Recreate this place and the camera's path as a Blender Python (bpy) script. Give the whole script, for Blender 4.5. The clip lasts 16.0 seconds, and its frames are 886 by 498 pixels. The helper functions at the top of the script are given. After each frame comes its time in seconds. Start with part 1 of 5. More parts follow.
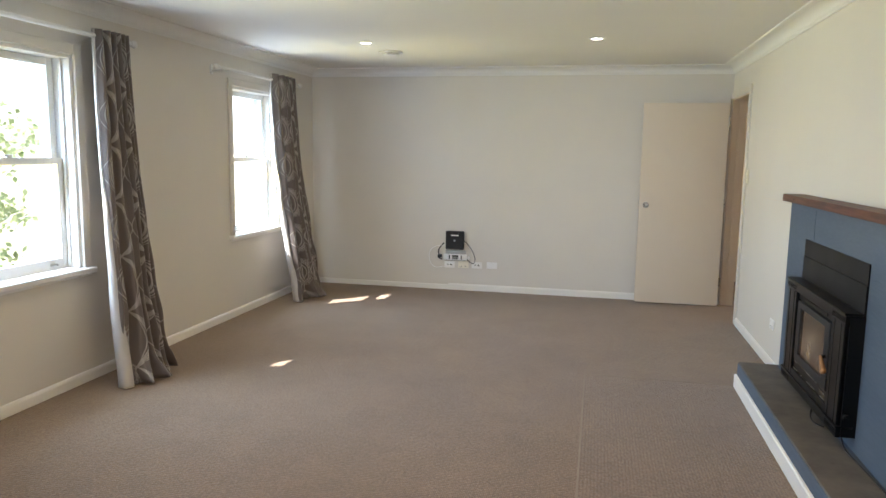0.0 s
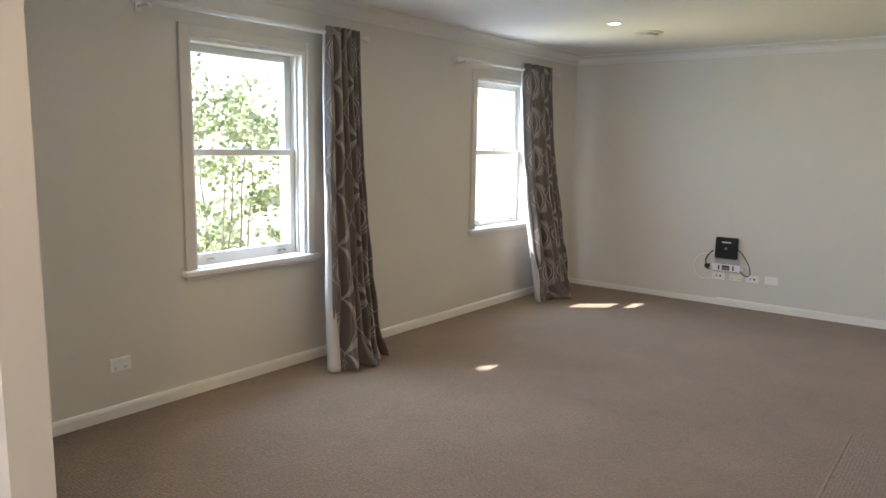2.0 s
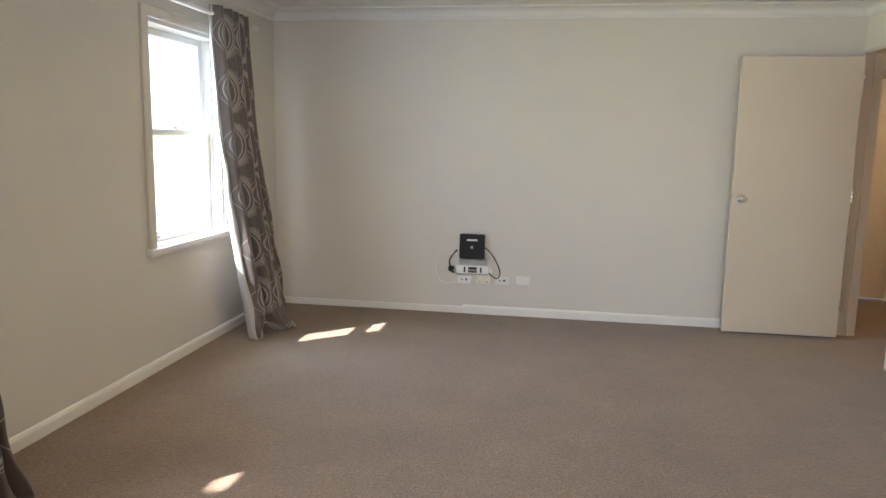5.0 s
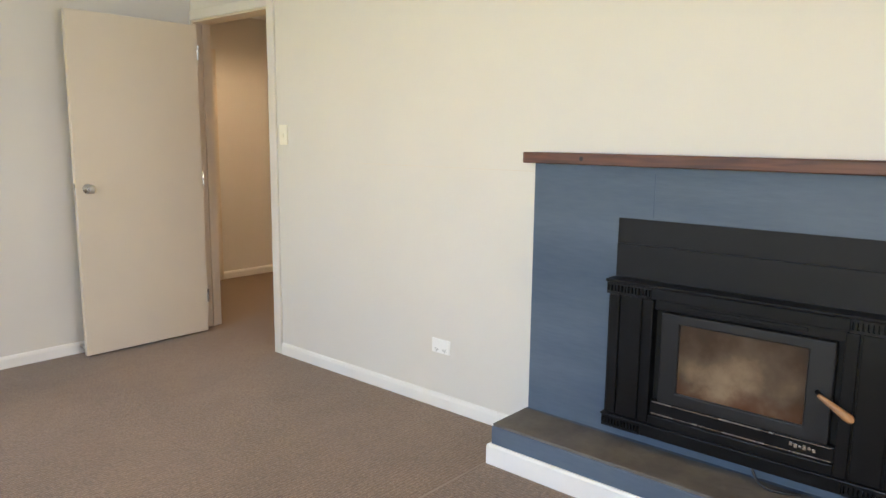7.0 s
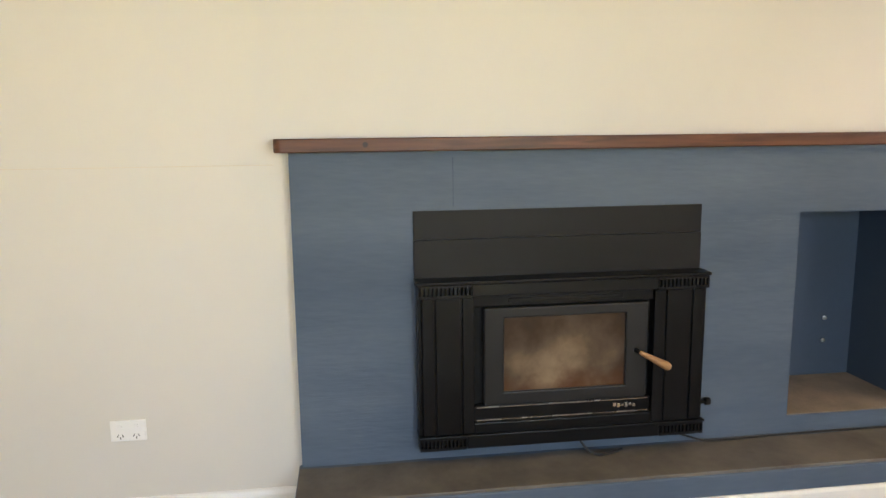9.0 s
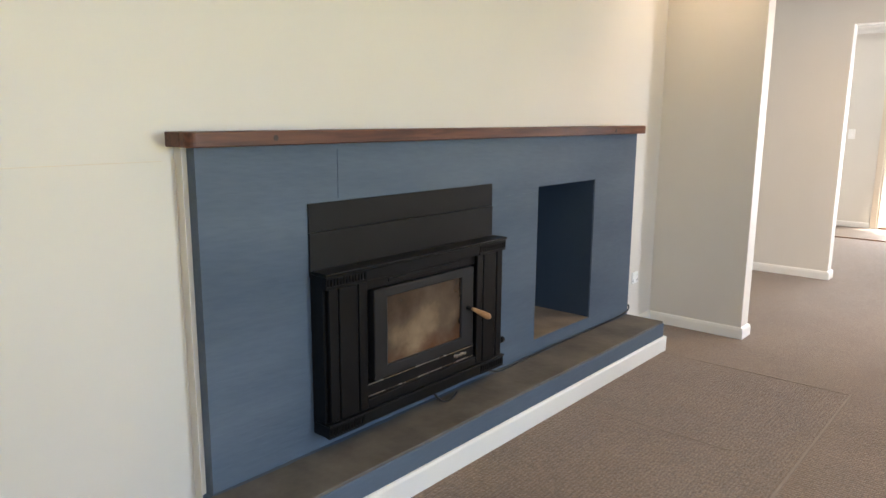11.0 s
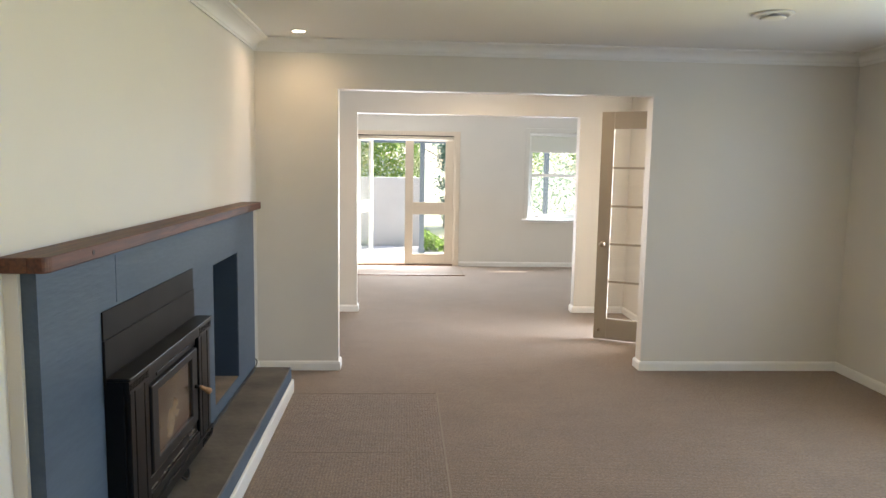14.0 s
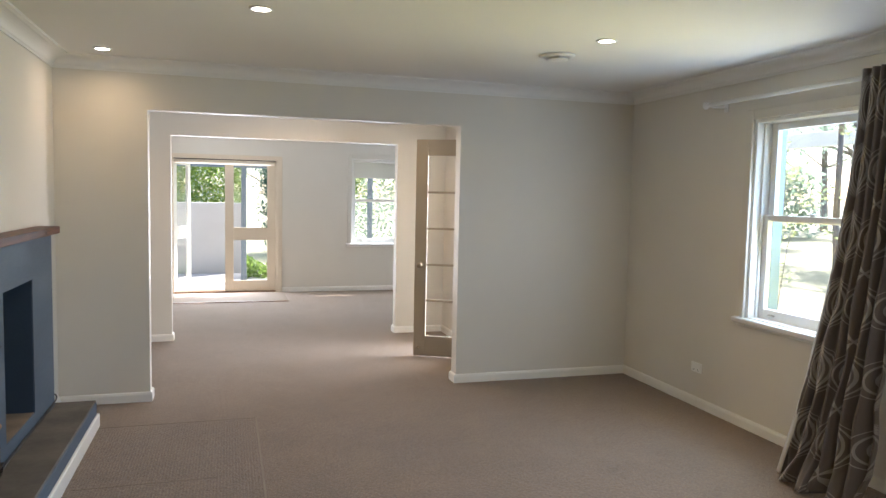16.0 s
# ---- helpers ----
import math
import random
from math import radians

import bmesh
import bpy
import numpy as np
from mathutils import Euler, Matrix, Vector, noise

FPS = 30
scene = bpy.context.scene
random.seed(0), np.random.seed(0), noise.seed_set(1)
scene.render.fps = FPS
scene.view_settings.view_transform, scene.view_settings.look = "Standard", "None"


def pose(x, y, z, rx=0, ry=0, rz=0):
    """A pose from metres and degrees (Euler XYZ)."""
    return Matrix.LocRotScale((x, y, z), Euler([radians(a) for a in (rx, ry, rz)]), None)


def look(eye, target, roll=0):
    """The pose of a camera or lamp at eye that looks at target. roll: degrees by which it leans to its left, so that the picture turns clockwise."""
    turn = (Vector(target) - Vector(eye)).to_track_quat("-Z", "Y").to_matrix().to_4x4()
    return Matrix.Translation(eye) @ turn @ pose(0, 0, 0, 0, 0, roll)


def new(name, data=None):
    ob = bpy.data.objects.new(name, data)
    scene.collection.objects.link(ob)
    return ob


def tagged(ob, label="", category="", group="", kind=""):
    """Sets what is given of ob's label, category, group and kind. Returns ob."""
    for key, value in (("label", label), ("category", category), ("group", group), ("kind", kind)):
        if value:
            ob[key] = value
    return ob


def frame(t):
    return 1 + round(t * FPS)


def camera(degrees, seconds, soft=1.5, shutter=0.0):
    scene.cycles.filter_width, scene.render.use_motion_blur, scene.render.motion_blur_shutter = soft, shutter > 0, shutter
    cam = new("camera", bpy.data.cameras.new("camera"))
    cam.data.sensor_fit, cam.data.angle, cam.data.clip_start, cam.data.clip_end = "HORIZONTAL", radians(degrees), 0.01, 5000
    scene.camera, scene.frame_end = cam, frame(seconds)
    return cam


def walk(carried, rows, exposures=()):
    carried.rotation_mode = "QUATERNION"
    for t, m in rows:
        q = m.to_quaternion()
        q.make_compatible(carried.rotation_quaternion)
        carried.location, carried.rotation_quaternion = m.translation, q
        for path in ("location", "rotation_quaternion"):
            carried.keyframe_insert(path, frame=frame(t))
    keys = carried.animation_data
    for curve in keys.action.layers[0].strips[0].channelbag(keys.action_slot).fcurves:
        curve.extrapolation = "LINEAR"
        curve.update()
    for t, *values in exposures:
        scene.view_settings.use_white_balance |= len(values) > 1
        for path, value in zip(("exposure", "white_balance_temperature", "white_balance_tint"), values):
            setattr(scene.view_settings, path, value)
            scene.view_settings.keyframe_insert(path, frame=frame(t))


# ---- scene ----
cam = camera(64.0, 16.0)
PATH = [
    (0, (0.118, 0.05, 1.508), (-0.302, 1.987, 1.242), 0.9),
    (0.5, (0.256, 0.183, 1.502), (-0.385, 2.057, 1.23), 1.0),
    (1, (0.415, 0.349, 1.521), (-0.461, 2.124, 1.24), 1.0),
    (1.5, (0.556, 0.549, 1.532), (-0.49, 2.229, 1.244), 1.0),
    (2, (0.554, 0.745, 1.505), (-0.657, 2.31, 1.21), 1.0),
    (2.5, (0.393, 0.996, 1.53), (-0.898, 2.487, 1.199), 1.2),
    (3, (0.171, 1.263, 1.49), (-1.136, 2.741, 1.163), 1.0),
    (3.2, (0.063, 1.376, 1.488), (-1.242, 2.854, 1.155), 1.2),
    (5.3, (-0.876, 2.167, 1.388), (-0.828, 4.144, 1.087), 1.0),
    (5.5, (-0.967, 2.254, 1.371), (-0.663, 4.208, 1.074), 1.0),
    (6, (-1.081, 2.506, 1.366), (-0.29, 4.319, 1.067), 0.9),
    (6.5, (-1.148, 2.857, 1.373), (0.031, 4.443, 1.066), 0.7),
    (7, (-1.177, 3.235, 1.347), (0.312, 4.534, 1.036), 0.6),
    (7.5, (-1.11, 3.611, 1.318), (0.625, 4.548, 0.983), 0.4),
    (8, (-1.135, 4.007, 1.315), (0.763, 4.54, 0.977), 0.6),
    (8.2, (-1.129, 4.132, 1.293), (0.812, 4.497, 0.972), 0.2),
    (10.3, (-0.714, 5.665, 1.323), (0.952, 4.62, 0.959), 0.3),
    (10.5, (-0.677, 5.766, 1.328), (0.919, 4.616, 0.968), 0.3),
    (11, (-0.537, 5.981, 1.34), (0.743, 4.489, 0.97), 0.4),
    (11.5, (-0.359, 6.156, 1.398), (0.57, 4.426, 1.018), 0.7),
    (12, (-0.148, 6.325, 1.441), (0.463, 4.459, 1.059), 0.8),
    (12.5, (0.036, 6.474, 1.464), (0.472, 4.559, 1.087), 0.9),
    (13, (0.212, 6.571, 1.506), (0.493, 4.623, 1.155), 0.9),
    (13.5, (0.316, 6.732, 1.542), (0.41, 4.755, 1.254), 0.9),
    (14, (0.323, 6.869, 1.553), (0.21, 4.886, 1.319), 1.0),
    (14.5, (0.301, 6.948, 1.565), (0.011, 4.98, 1.362), 1.1),
    (15, (0.283, 6.991, 1.559), (-0.119, 5.04, 1.381), 1.1),
    (15.5, (0.269, 7.025, 1.546), (-0.227, 5.094, 1.388), 1.1),
    (16, (0.265, 7.042, 1.533), (-0.317, 5.134, 1.382), 1.2),
]
# ---- world, sun, exposure ----
walk(cam, [(t, look(eye, target, roll)) for t, eye, target, roll in PATH],
     exposures=[(0.0, 2.38, 6050, 12), (1.0, 2.14, 6050, 13), (1.5, 2.10, 6050, 13), (3.0, 2.16, 5950, 14), (5.4, 2.43, 6100, 14), (6.6, 2.68, 6200, 16), (7.5, 2.67, 6200, 15), (8.0, 2.63, 6800, 15),
                (10.4, 2.50, 6700, 14), (11.2, 2.43, 6050, 13), (12.5, 2.30, 5700, 12), (14.0, 2.15, 6200, 11), (16.0, 1.96, 6050, 12)])

SUN_AZ = (0.76, 0.65)      # the way the sunlight travels over the ground
SUN_EL = 45.7
world = bpy.data.worlds.new("world")
scene.world = world
world.use_nodes = True
wn = world.node_tree.nodes
wn.clear()
sky = wn.new("ShaderNodeTexSky")
sky.sky_type = "NISHITA"
sky.sun_disc = False
sky.sun_elevation = radians(SUN_EL)
sky.sun_rotation = math.atan2(-SUN_AZ[0], -SUN_AZ[1])
sky.dust_density = 1.5
bg = wn.new("ShaderNodeBackground")
bg.inputs["Strength"].default_value = 0.15
wout = wn.new("ShaderNodeOutputWorld")
world.node_tree.links.new(sky.outputs[0], bg.inputs[0])
world.node_tree.links.new(bg.outputs[0], wout.inputs[0])

sun_data = bpy.data.lights.new("sun", "SUN")
sun_data.energy = 5.0
sun_data.angle = radians(0.5)
sun_data.color = (1.0, 0.95, 0.87)
sun = new("sun", sun_data)
_c = math.cos(radians(SUN_EL)) / math.hypot(*SUN_AZ)
sun.matrix_world = look((0, 0, 8), (SUN_AZ[0] * _c, SUN_AZ[1] * _c, 8 - math.sin(radians(SUN_EL))))

# ---- main dimensions ----
XL, XR, YS, YN = -3.09, 1.40, 1.60, 7.735     # living room
CEIL = 2.43
YP0, YP1 = -0.56, 1.48                        # passage
YF = -4.05                                    # far room's end wall
OP1 = (-1.525, 0.803, 2.091)
OP2 = (-1.515, 0.805, 2.075)
XFE, XPE = 1.95, 2.60
YFN = YP0 - 0.12
BREAST_X = 1.319
W1 = (3.085, 3.95)
W2 = (5.885, 6.79)
WZ = (0.755, 2.08)
W3 = (-2.475, -1.60)
FD = (-0.475, 1.05)
FDZ = 2.005
DOOR = (6.86, 7.725)
HX1, HY0, HY1 = 3.5, 6.3, 9.13



# daylight of the sky in the openings
def daylight(name, at, to, width, height, watts, color=(0.70, 0.845, 1.0), spread=180):
    d = bpy.data.lights.new(name, "AREA")
    d.spread = radians(spread)
    d.shape, d.size, d.size_y, d.energy, d.color = "RECTANGLE", width, height, watts, color
    new(name, d).matrix_world = look(at, to)


WIN_W = 7.0
SKY_W, LAWN_W = 5.4, 2.7
for a, b in (W1, W2):
    ym = (a + b) / 2
    daylight("window_daylight", (XL - 0.032, ym, 1.42), (XL + 1, ym, 1.30), b - a - 0.09, 1.22, WIN_W * 0.60)
    # the bright sky round the sun comes in downwards, the light thrown up by the dry lawn upwards
    daylight("sky_daylight", (XL - 0.44, ym - 0.05, 1.78), (XL + 0.56, ym + 0.10, 1.25), b - a, 0.62, SKY_W, (0.47, 0.71, 1.0), 112)
    daylight("lawn_daylight", (XL - 0.44, ym - 0.05, 1.02), (XL + 0.56, ym + 0.10, 1.40), b - a, 0.56, LAWN_W, (1.0, 0.80, 0.10), 84)
daylight("window_daylight", ((W3[0] + W3[1]) / 2, YF - 0.032, 1.28), ((W3[0] + W3[1]) / 2, YF + 1, 1.2), 0.76, 0.95, WIN_W * 1.15)
daylight("door_daylight", ((FD[0] + FD[1]) / 2, YF - 0.02, 1.0), ((FD[0] + FD[1]) / 2, YF + 1, 1.0), 1.4, 1.85, WIN_W * 2.9, (0.92, 0.95, 1.0))
daylight("front_door_daylight", (XL - 0.05, 0.54, 1.04), (XL + 1, 0.54, 1.04), 0.86, 2.0, 38.0, (0.95, 0.97, 1.0))

# ---- materials ----
def mat(name, base, rough=0.6, metal=0.0, spec=0.5, vary=0.08, scale=6.0, fine=120.0, bump=0.15, bump_d=0.002, sheen=0.0, coat=0.0, alt=None, stretch=None):
    m = bpy.data.materials.new(name)
    m.use_nodes = True
    nt = m.node_tree
    b = nt.nodes["Principled BSDF"]
    tc = nt.nodes.new("ShaderNodeTexCoord")
    n1 = nt.nodes.new("ShaderNodeTexNoise")
    n1.inputs["Scale"].default_value = scale
    n1.inputs["Detail"].default_value = 5
    n2 = nt.nodes.new("ShaderNodeTexNoise")
    n2.inputs["Scale"].default_value = fine
    n2.inputs["Detail"].default_value = 3
    way = tc.outputs["Object"]
    if stretch:
        mp = nt.nodes.new("ShaderNodeMapping")
        mp.inputs["Scale"].default_value = stretch
        nt.links.new(way, mp.inputs[0])
        way = mp.outputs[0]
    nt.links.new(way, n1.inputs["Vector"])
    nt.links.new(way, n2.inputs["Vector"])
    mx = nt.nodes.new("ShaderNodeMix")
    mx.data_type = "RGBA"
    lo = tuple(c * (1 - vary) for c in base)
    hi = alt if alt else tuple(min(1, c * (1 + vary)) for c in base)
    mx.inputs[6].default_value = (*lo, 1)
    mx.inputs[7].default_value = (*hi, 1)
    ad = nt.nodes.new("ShaderNodeMath")
    ad.operation = "MULTIPLY_ADD"
    ad.inputs[1].default_value = 0.35
    nt.links.new(n2.outputs[0], ad.inputs[0])
    sb = nt.nodes.new("ShaderNodeMapRange")
    sb.inputs[1].default_value, sb.inputs[2].default_value = 0.3, 0.7
    sb.inputs[3].default_value, sb.inputs[4].default_value = 0.0, 0.65
    nt.links.new(n1.outputs[0], sb.inputs[0])
    nt.links.new(sb.outputs[0], ad.inputs[2])
    nt.links.new(ad.outputs[0], mx.inputs[0])
    nt.links.new(mx.outputs[2], b.inputs["Base Color"])
    rr = nt.nodes.new("ShaderNodeMapRange")
    rr.inputs[3].default_value, rr.inputs[4].default_value = max(0.03, rough - 0.07), min(1, rough + 0.07)
    nt.links.new(n1.outputs[0], rr.inputs[0])
    nt.links.new(rr.outputs[0], b.inputs["Roughness"])
    b.inputs["Metallic"].default_value = metal
    b.inputs["Specular IOR Level"].default_value = spec
    b.inputs["Sheen Weight"].default_value = sheen
    b.inputs["Coat Weight"].default_value = coat
    if bump:
        bp = nt.nodes.new("ShaderNodeBump")
        bp.inputs["Strength"].default_value = bump
        bp.inputs["Distance"].default_value = bump_d
        nt.links.new(n2.outputs[0], bp.inputs["Height"])
        nt.links.new(bp.outputs[0], b.inputs["Normal"])
    return m


def glow(name, color, strength):
    m = bpy.data.materials.new(name)
    m.use_nodes = True
    b = m.node_tree.nodes["Principled BSDF"]
    b.inputs["Base Color"].default_value = (0.9, 0.9, 0.88, 1)
    b.inputs["Emission Color"].default_value = (*color, 1)
    b.inputs["Emission Strength"].default_value = strength
    return m


def carpet_mat(name, ribs_along_y, base):
    """Looped wool pile: rows of loops, mottled yarn and soft wear."""
    m = bpy.data.materials.new(name)
    m.use_nodes = True
    nt = m.node_tree
    N, L = nt.nodes.new, nt.links.new
    b = nt.nodes["Principled BSDF"]
    b.inputs["Roughness"].default_value = 0.95
    b.inputs["Sheen Weight"].default_value = 0.25
    b.inputs["Specular IOR Level"].default_value = 0.15
    tc = N("ShaderNodeTexCoord")
    mp = N("ShaderNodeMapping")
    mp.inputs["Scale"].default_value = (1, 0.5, 1) if ribs_along_y else (0.5, 1, 1)
    L(tc.outputs["Object"], mp.inputs[0])
    vo = N("ShaderNodeTexVoronoi")
    vo.inputs["Scale"].default_value = 122
    vo.inputs["Randomness"].default_value = 0.35
    L(mp.outputs[0], vo.inputs["Vector"])
    n1 = N("ShaderNodeTexNoise")
    n1.inputs["Scale"].default_value = 70
    n1.inputs["Detail"].default_value = 4
    L(tc.outputs["Object"], n1.inputs["Vector"])
    n2 = N("ShaderNodeTexNoise")
    n2.inputs["Scale"].default_value = 1.6
    n2.inputs["Detail"].default_value = 6
    n2.inputs["Roughness"].default_value = 0.8
    L(tc.outputs["Object"], n2.inputs["Vector"])
    r1 = N("ShaderNodeValToRGB")
    r1.color_ramp.elements[0].position, r1.color_ramp.elements[1].position = 0.3, 0.72
    r1.color_ramp.elements[0].color = (*[c * 0.73 for c in base], 1)
    r1.color_ramp.elements[1].color = (*[c * 1.17 for c in base], 1)
    L(n1.outputs[0], r1.inputs[0])
    m1 = N("ShaderNodeMix")
    m1.data_type, m1.blend_type = "RGBA", "MULTIPLY"
    m1.inputs[0].default_value = 0.62
    mr = N("ShaderNodeMapRange")
    mr.inputs[1].default_value, mr.inputs[2].default_value = 0.0, 0.75
    mr.inputs[3].default_value, mr.inputs[4].default_value = 1.15, 0.35
    L(vo.outputs["Distance"], mr.inputs[0])
    L(r1.outputs[0], m1.inputs[6])
    L(mr.outputs[0], m1.inputs[7])
    m2 = N("ShaderNodeMix")
    m2.data_type, m2.blend_type = "RGBA", "MULTIPLY"
    m2.inputs[0].default_value = 1
    r2 = N("ShaderNodeMapRange")
    r2.inputs[1].default_value, r2.inputs[2].default_value = 0.3, 0.7
    r2.inputs[3].default_value, r2.inputs[4].default_value = 0.84, 1.16
    L(n2.outputs[0], r2.inputs[0])
    L(m1.outputs[2], m2.inputs[6])
    L(r2.outputs[0], m2.inputs[7])
    L(m2.outputs[2], b.inputs["Base Color"])
    ad = N("ShaderNodeMath")
    ad.operation = "MULTIPLY_ADD"
    ad.inputs[1].default_value = 0.5
    L(n1.outputs[0], ad.inputs[0])
    iv = N("ShaderNodeMath")
    iv.operation = "SUBTRACT"
    iv.inputs[0].default_value = 1.0
    L(vo.outputs["Distance"], iv.inputs[1])
    L(iv.outputs[0], ad.inputs[2])
    bp = N("ShaderNodeBump")
    bp.inputs["Strength"].default_value = 0.6
    bp.inputs["Distance"].default_value = 0.006
    L(ad.outputs[0], bp.inputs["Height"])
    L(bp.outputs[0], b.inputs["Normal"])
    return m


def wood_mat(name, dark, light, axis=1, rough=0.35, grain=9.0):
    m = bpy.data.materials.new(name)
    m.use_nodes = True
    nt = m.node_tree
    N, L = nt.nodes.new, nt.links.new
    b = nt.nodes["Principled BSDF"]
    tc = N("ShaderNodeTexCoord")
    mp = N("ShaderNodeMapping")
    s = [1.0, 1.0, 1.0]
    s[axis] = 0.06
    mp.inputs["Scale"].default_value = s
    L(tc.outputs["Object"], mp.inputs[0])
    n = N("ShaderNodeTexNoise")
    n.inputs["Scale"].default_value = grain * 6
    n.inputs["Detail"].default_value = 6
    n.inputs["Distortion"].default_value = 0.6
    L(mp.outputs[0], n.inputs["Vector"])
    n2 = N("ShaderNodeTexNoise")
    n2.inputs["Scale"].default_value = 3.0
    n2.inputs["Detail"].default_value = 3
    L(tc.outputs["Object"], n2.inputs["Vector"])
    r = N("ShaderNodeValToRGB")
    r.color_ramp.elements[0].position, r.color_ramp.elements[1].position = 0.32, 0.7
    r.color_ramp.elements[0].color, r.color_ramp.elements[1].color = (*dark, 1), (*light, 1)
    ad = N("ShaderNodeMath")
    ad.operation = "MULTIPLY_ADD"
    ad.inputs[1].default_value = 0.3
    L(n2.outputs[0], ad.inputs[0])
    sb = N("ShaderNodeMath")
    sb.operation = "SUBTRACT"
    sb.inputs[1].default_value = 0.15
    L(n.outputs[0], sb.inputs[0])
    L(sb.outputs[0], ad.inputs[2])
    L(ad.outputs[0], r.inputs[0])
    L(r.outputs[0], b.inputs["Base Color"])
    b.inputs["Roughness"].default_value = rough
    bp = N("ShaderNodeBump")
    bp.inputs["Strength"].default_value = 0.12
    bp.inputs["Distance"].default_value = 0.001
    L(n.outputs[0], bp.inputs["Height"])
    L(bp.outputs[0], b.inputs["Normal"])
    return m


def curtain_mat():
    """Taupe satin with woven pale ogee bands that cross over each other."""
    m = bpy.data.materials.new("curtain_cloth")
    m.use_nodes = True
    nt = m.node_tree
    N, L = nt.nodes.new, nt.links.new
    b = nt.nodes["Principled BSDF"]
    uv = N("ShaderNodeUVMap")
    sp = N("ShaderNodeSeparateXYZ")
    L(uv.outputs[0], sp.inputs[0])

    def op(kind, a, c=None):
        q = N("ShaderNodeMath")
        q.operation = kind
        for k, v in enumerate((a, c)):
            if v is None:
                continue
            if isinstance(v, (int, float)):
                q.inputs[k].default_value = v
            else:
                L(v, q.inputs[k])
        return q.outputs[0]
    U = op("MULTIPLY", sp.outputs[0], 1 / 0.34)
    ph = op("MULTIPLY", sp.outputs[1], 2 * math.pi / 0.70)
    sn = op("SINE", ph)
    total = None
    for amp, half in ((0.20, 0.009), (-0.20, 0.009), (0.26, 0.015), (-0.26, 0.015), (0.32, 0.017), (-0.32, 0.017), (0.40, 0.012), (-0.40, 0.012), (0.50, 0.008), (-0.50, 0.008)):
        f = op("FRACT", op("ADD", op("ADD", U, 10.0), op("MULTIPLY", sn, amp)))
        d = op("ABSOLUTE", op("SUBTRACT", f, 0.5))
        s = op("LESS_THAN", d, half)
        total = s if total is None else op("MAXIMUM", total, s)
    tc = N("ShaderNodeTexCoord")
    n = N("ShaderNodeTexNoise")
    n.inputs["Scale"].default_value = 260
    L(tc.outputs["Object"], n.inputs["Vector"])
    w = op("MULTIPLY", total, op("ADD", 0.55, op("MULTIPLY", n.outputs[0], 0.5)))
    mx = N("ShaderNodeMix")
    mx.data_type = "RGBA"
    mx.inputs[6].default_value = (0.115, 0.093, 0.082, 1)
    mx.inputs[7].default_value = (0.40, 0.375, 0.345, 1)
    L(w, mx.inputs[0])
    L(mx.outputs[2], b.inputs["Base Color"])
    b.inputs["Roughness"].default_value = 0.36
    b.inputs["Sheen Weight"].default_value = 0.3
    bp = N("ShaderNodeBump")
    bp.inputs["Strength"].default_value = 0.15
    bp.inputs["Distance"].default_value = 0.001
    L(n.outputs[0], bp.inputs["Height"])
    L(bp.outputs[0], b.inputs["Normal"])
    return m


def glass_mat(name, tint=(1, 1, 1), rough=0.0):
    """Thin clear pane: mostly see-through, with a mirror gloss."""
    m = bpy.data.materials.new(name)
    m.use_nodes = True
    nt = m.node_tree
    nt.nodes.clear()
    N, L = nt.nodes.new, nt.links.new
    o = N("ShaderNodeOutputMaterial")
    t = N("ShaderNodeBsdfTransparent")
    t.inputs[0].default_value = (*tint, 1)
    g = N("ShaderNodeBsdfGlossy")
    g.inputs["Roughness"].default_value = rough
    lw = N("ShaderNodeLayerWeight")
    lw.inputs[0].default_value = 0.5
    pw = N("ShaderNodeMath")
    pw.operation = "POWER"
    pw.inputs[1].default_value = 5.0
    L(lw.outputs["Facing"], pw.inputs[0])
    fr = N("ShaderNodeMath")
    fr.operation = "MULTIPLY_ADD"
    fr.inputs[1].default_value, fr.inputs[2].default_value = 0.5, 0.03
    L(pw.outputs[0], fr.inputs[0])
    mx = N("ShaderNodeMixShader")
    L(fr.outputs[0], mx.inputs[0])
    L(t.outputs[0], mx.inputs[1])
    L(g.outputs[0], mx.inputs[2])
    L(mx.outputs[0], o.inputs[0])
    return m


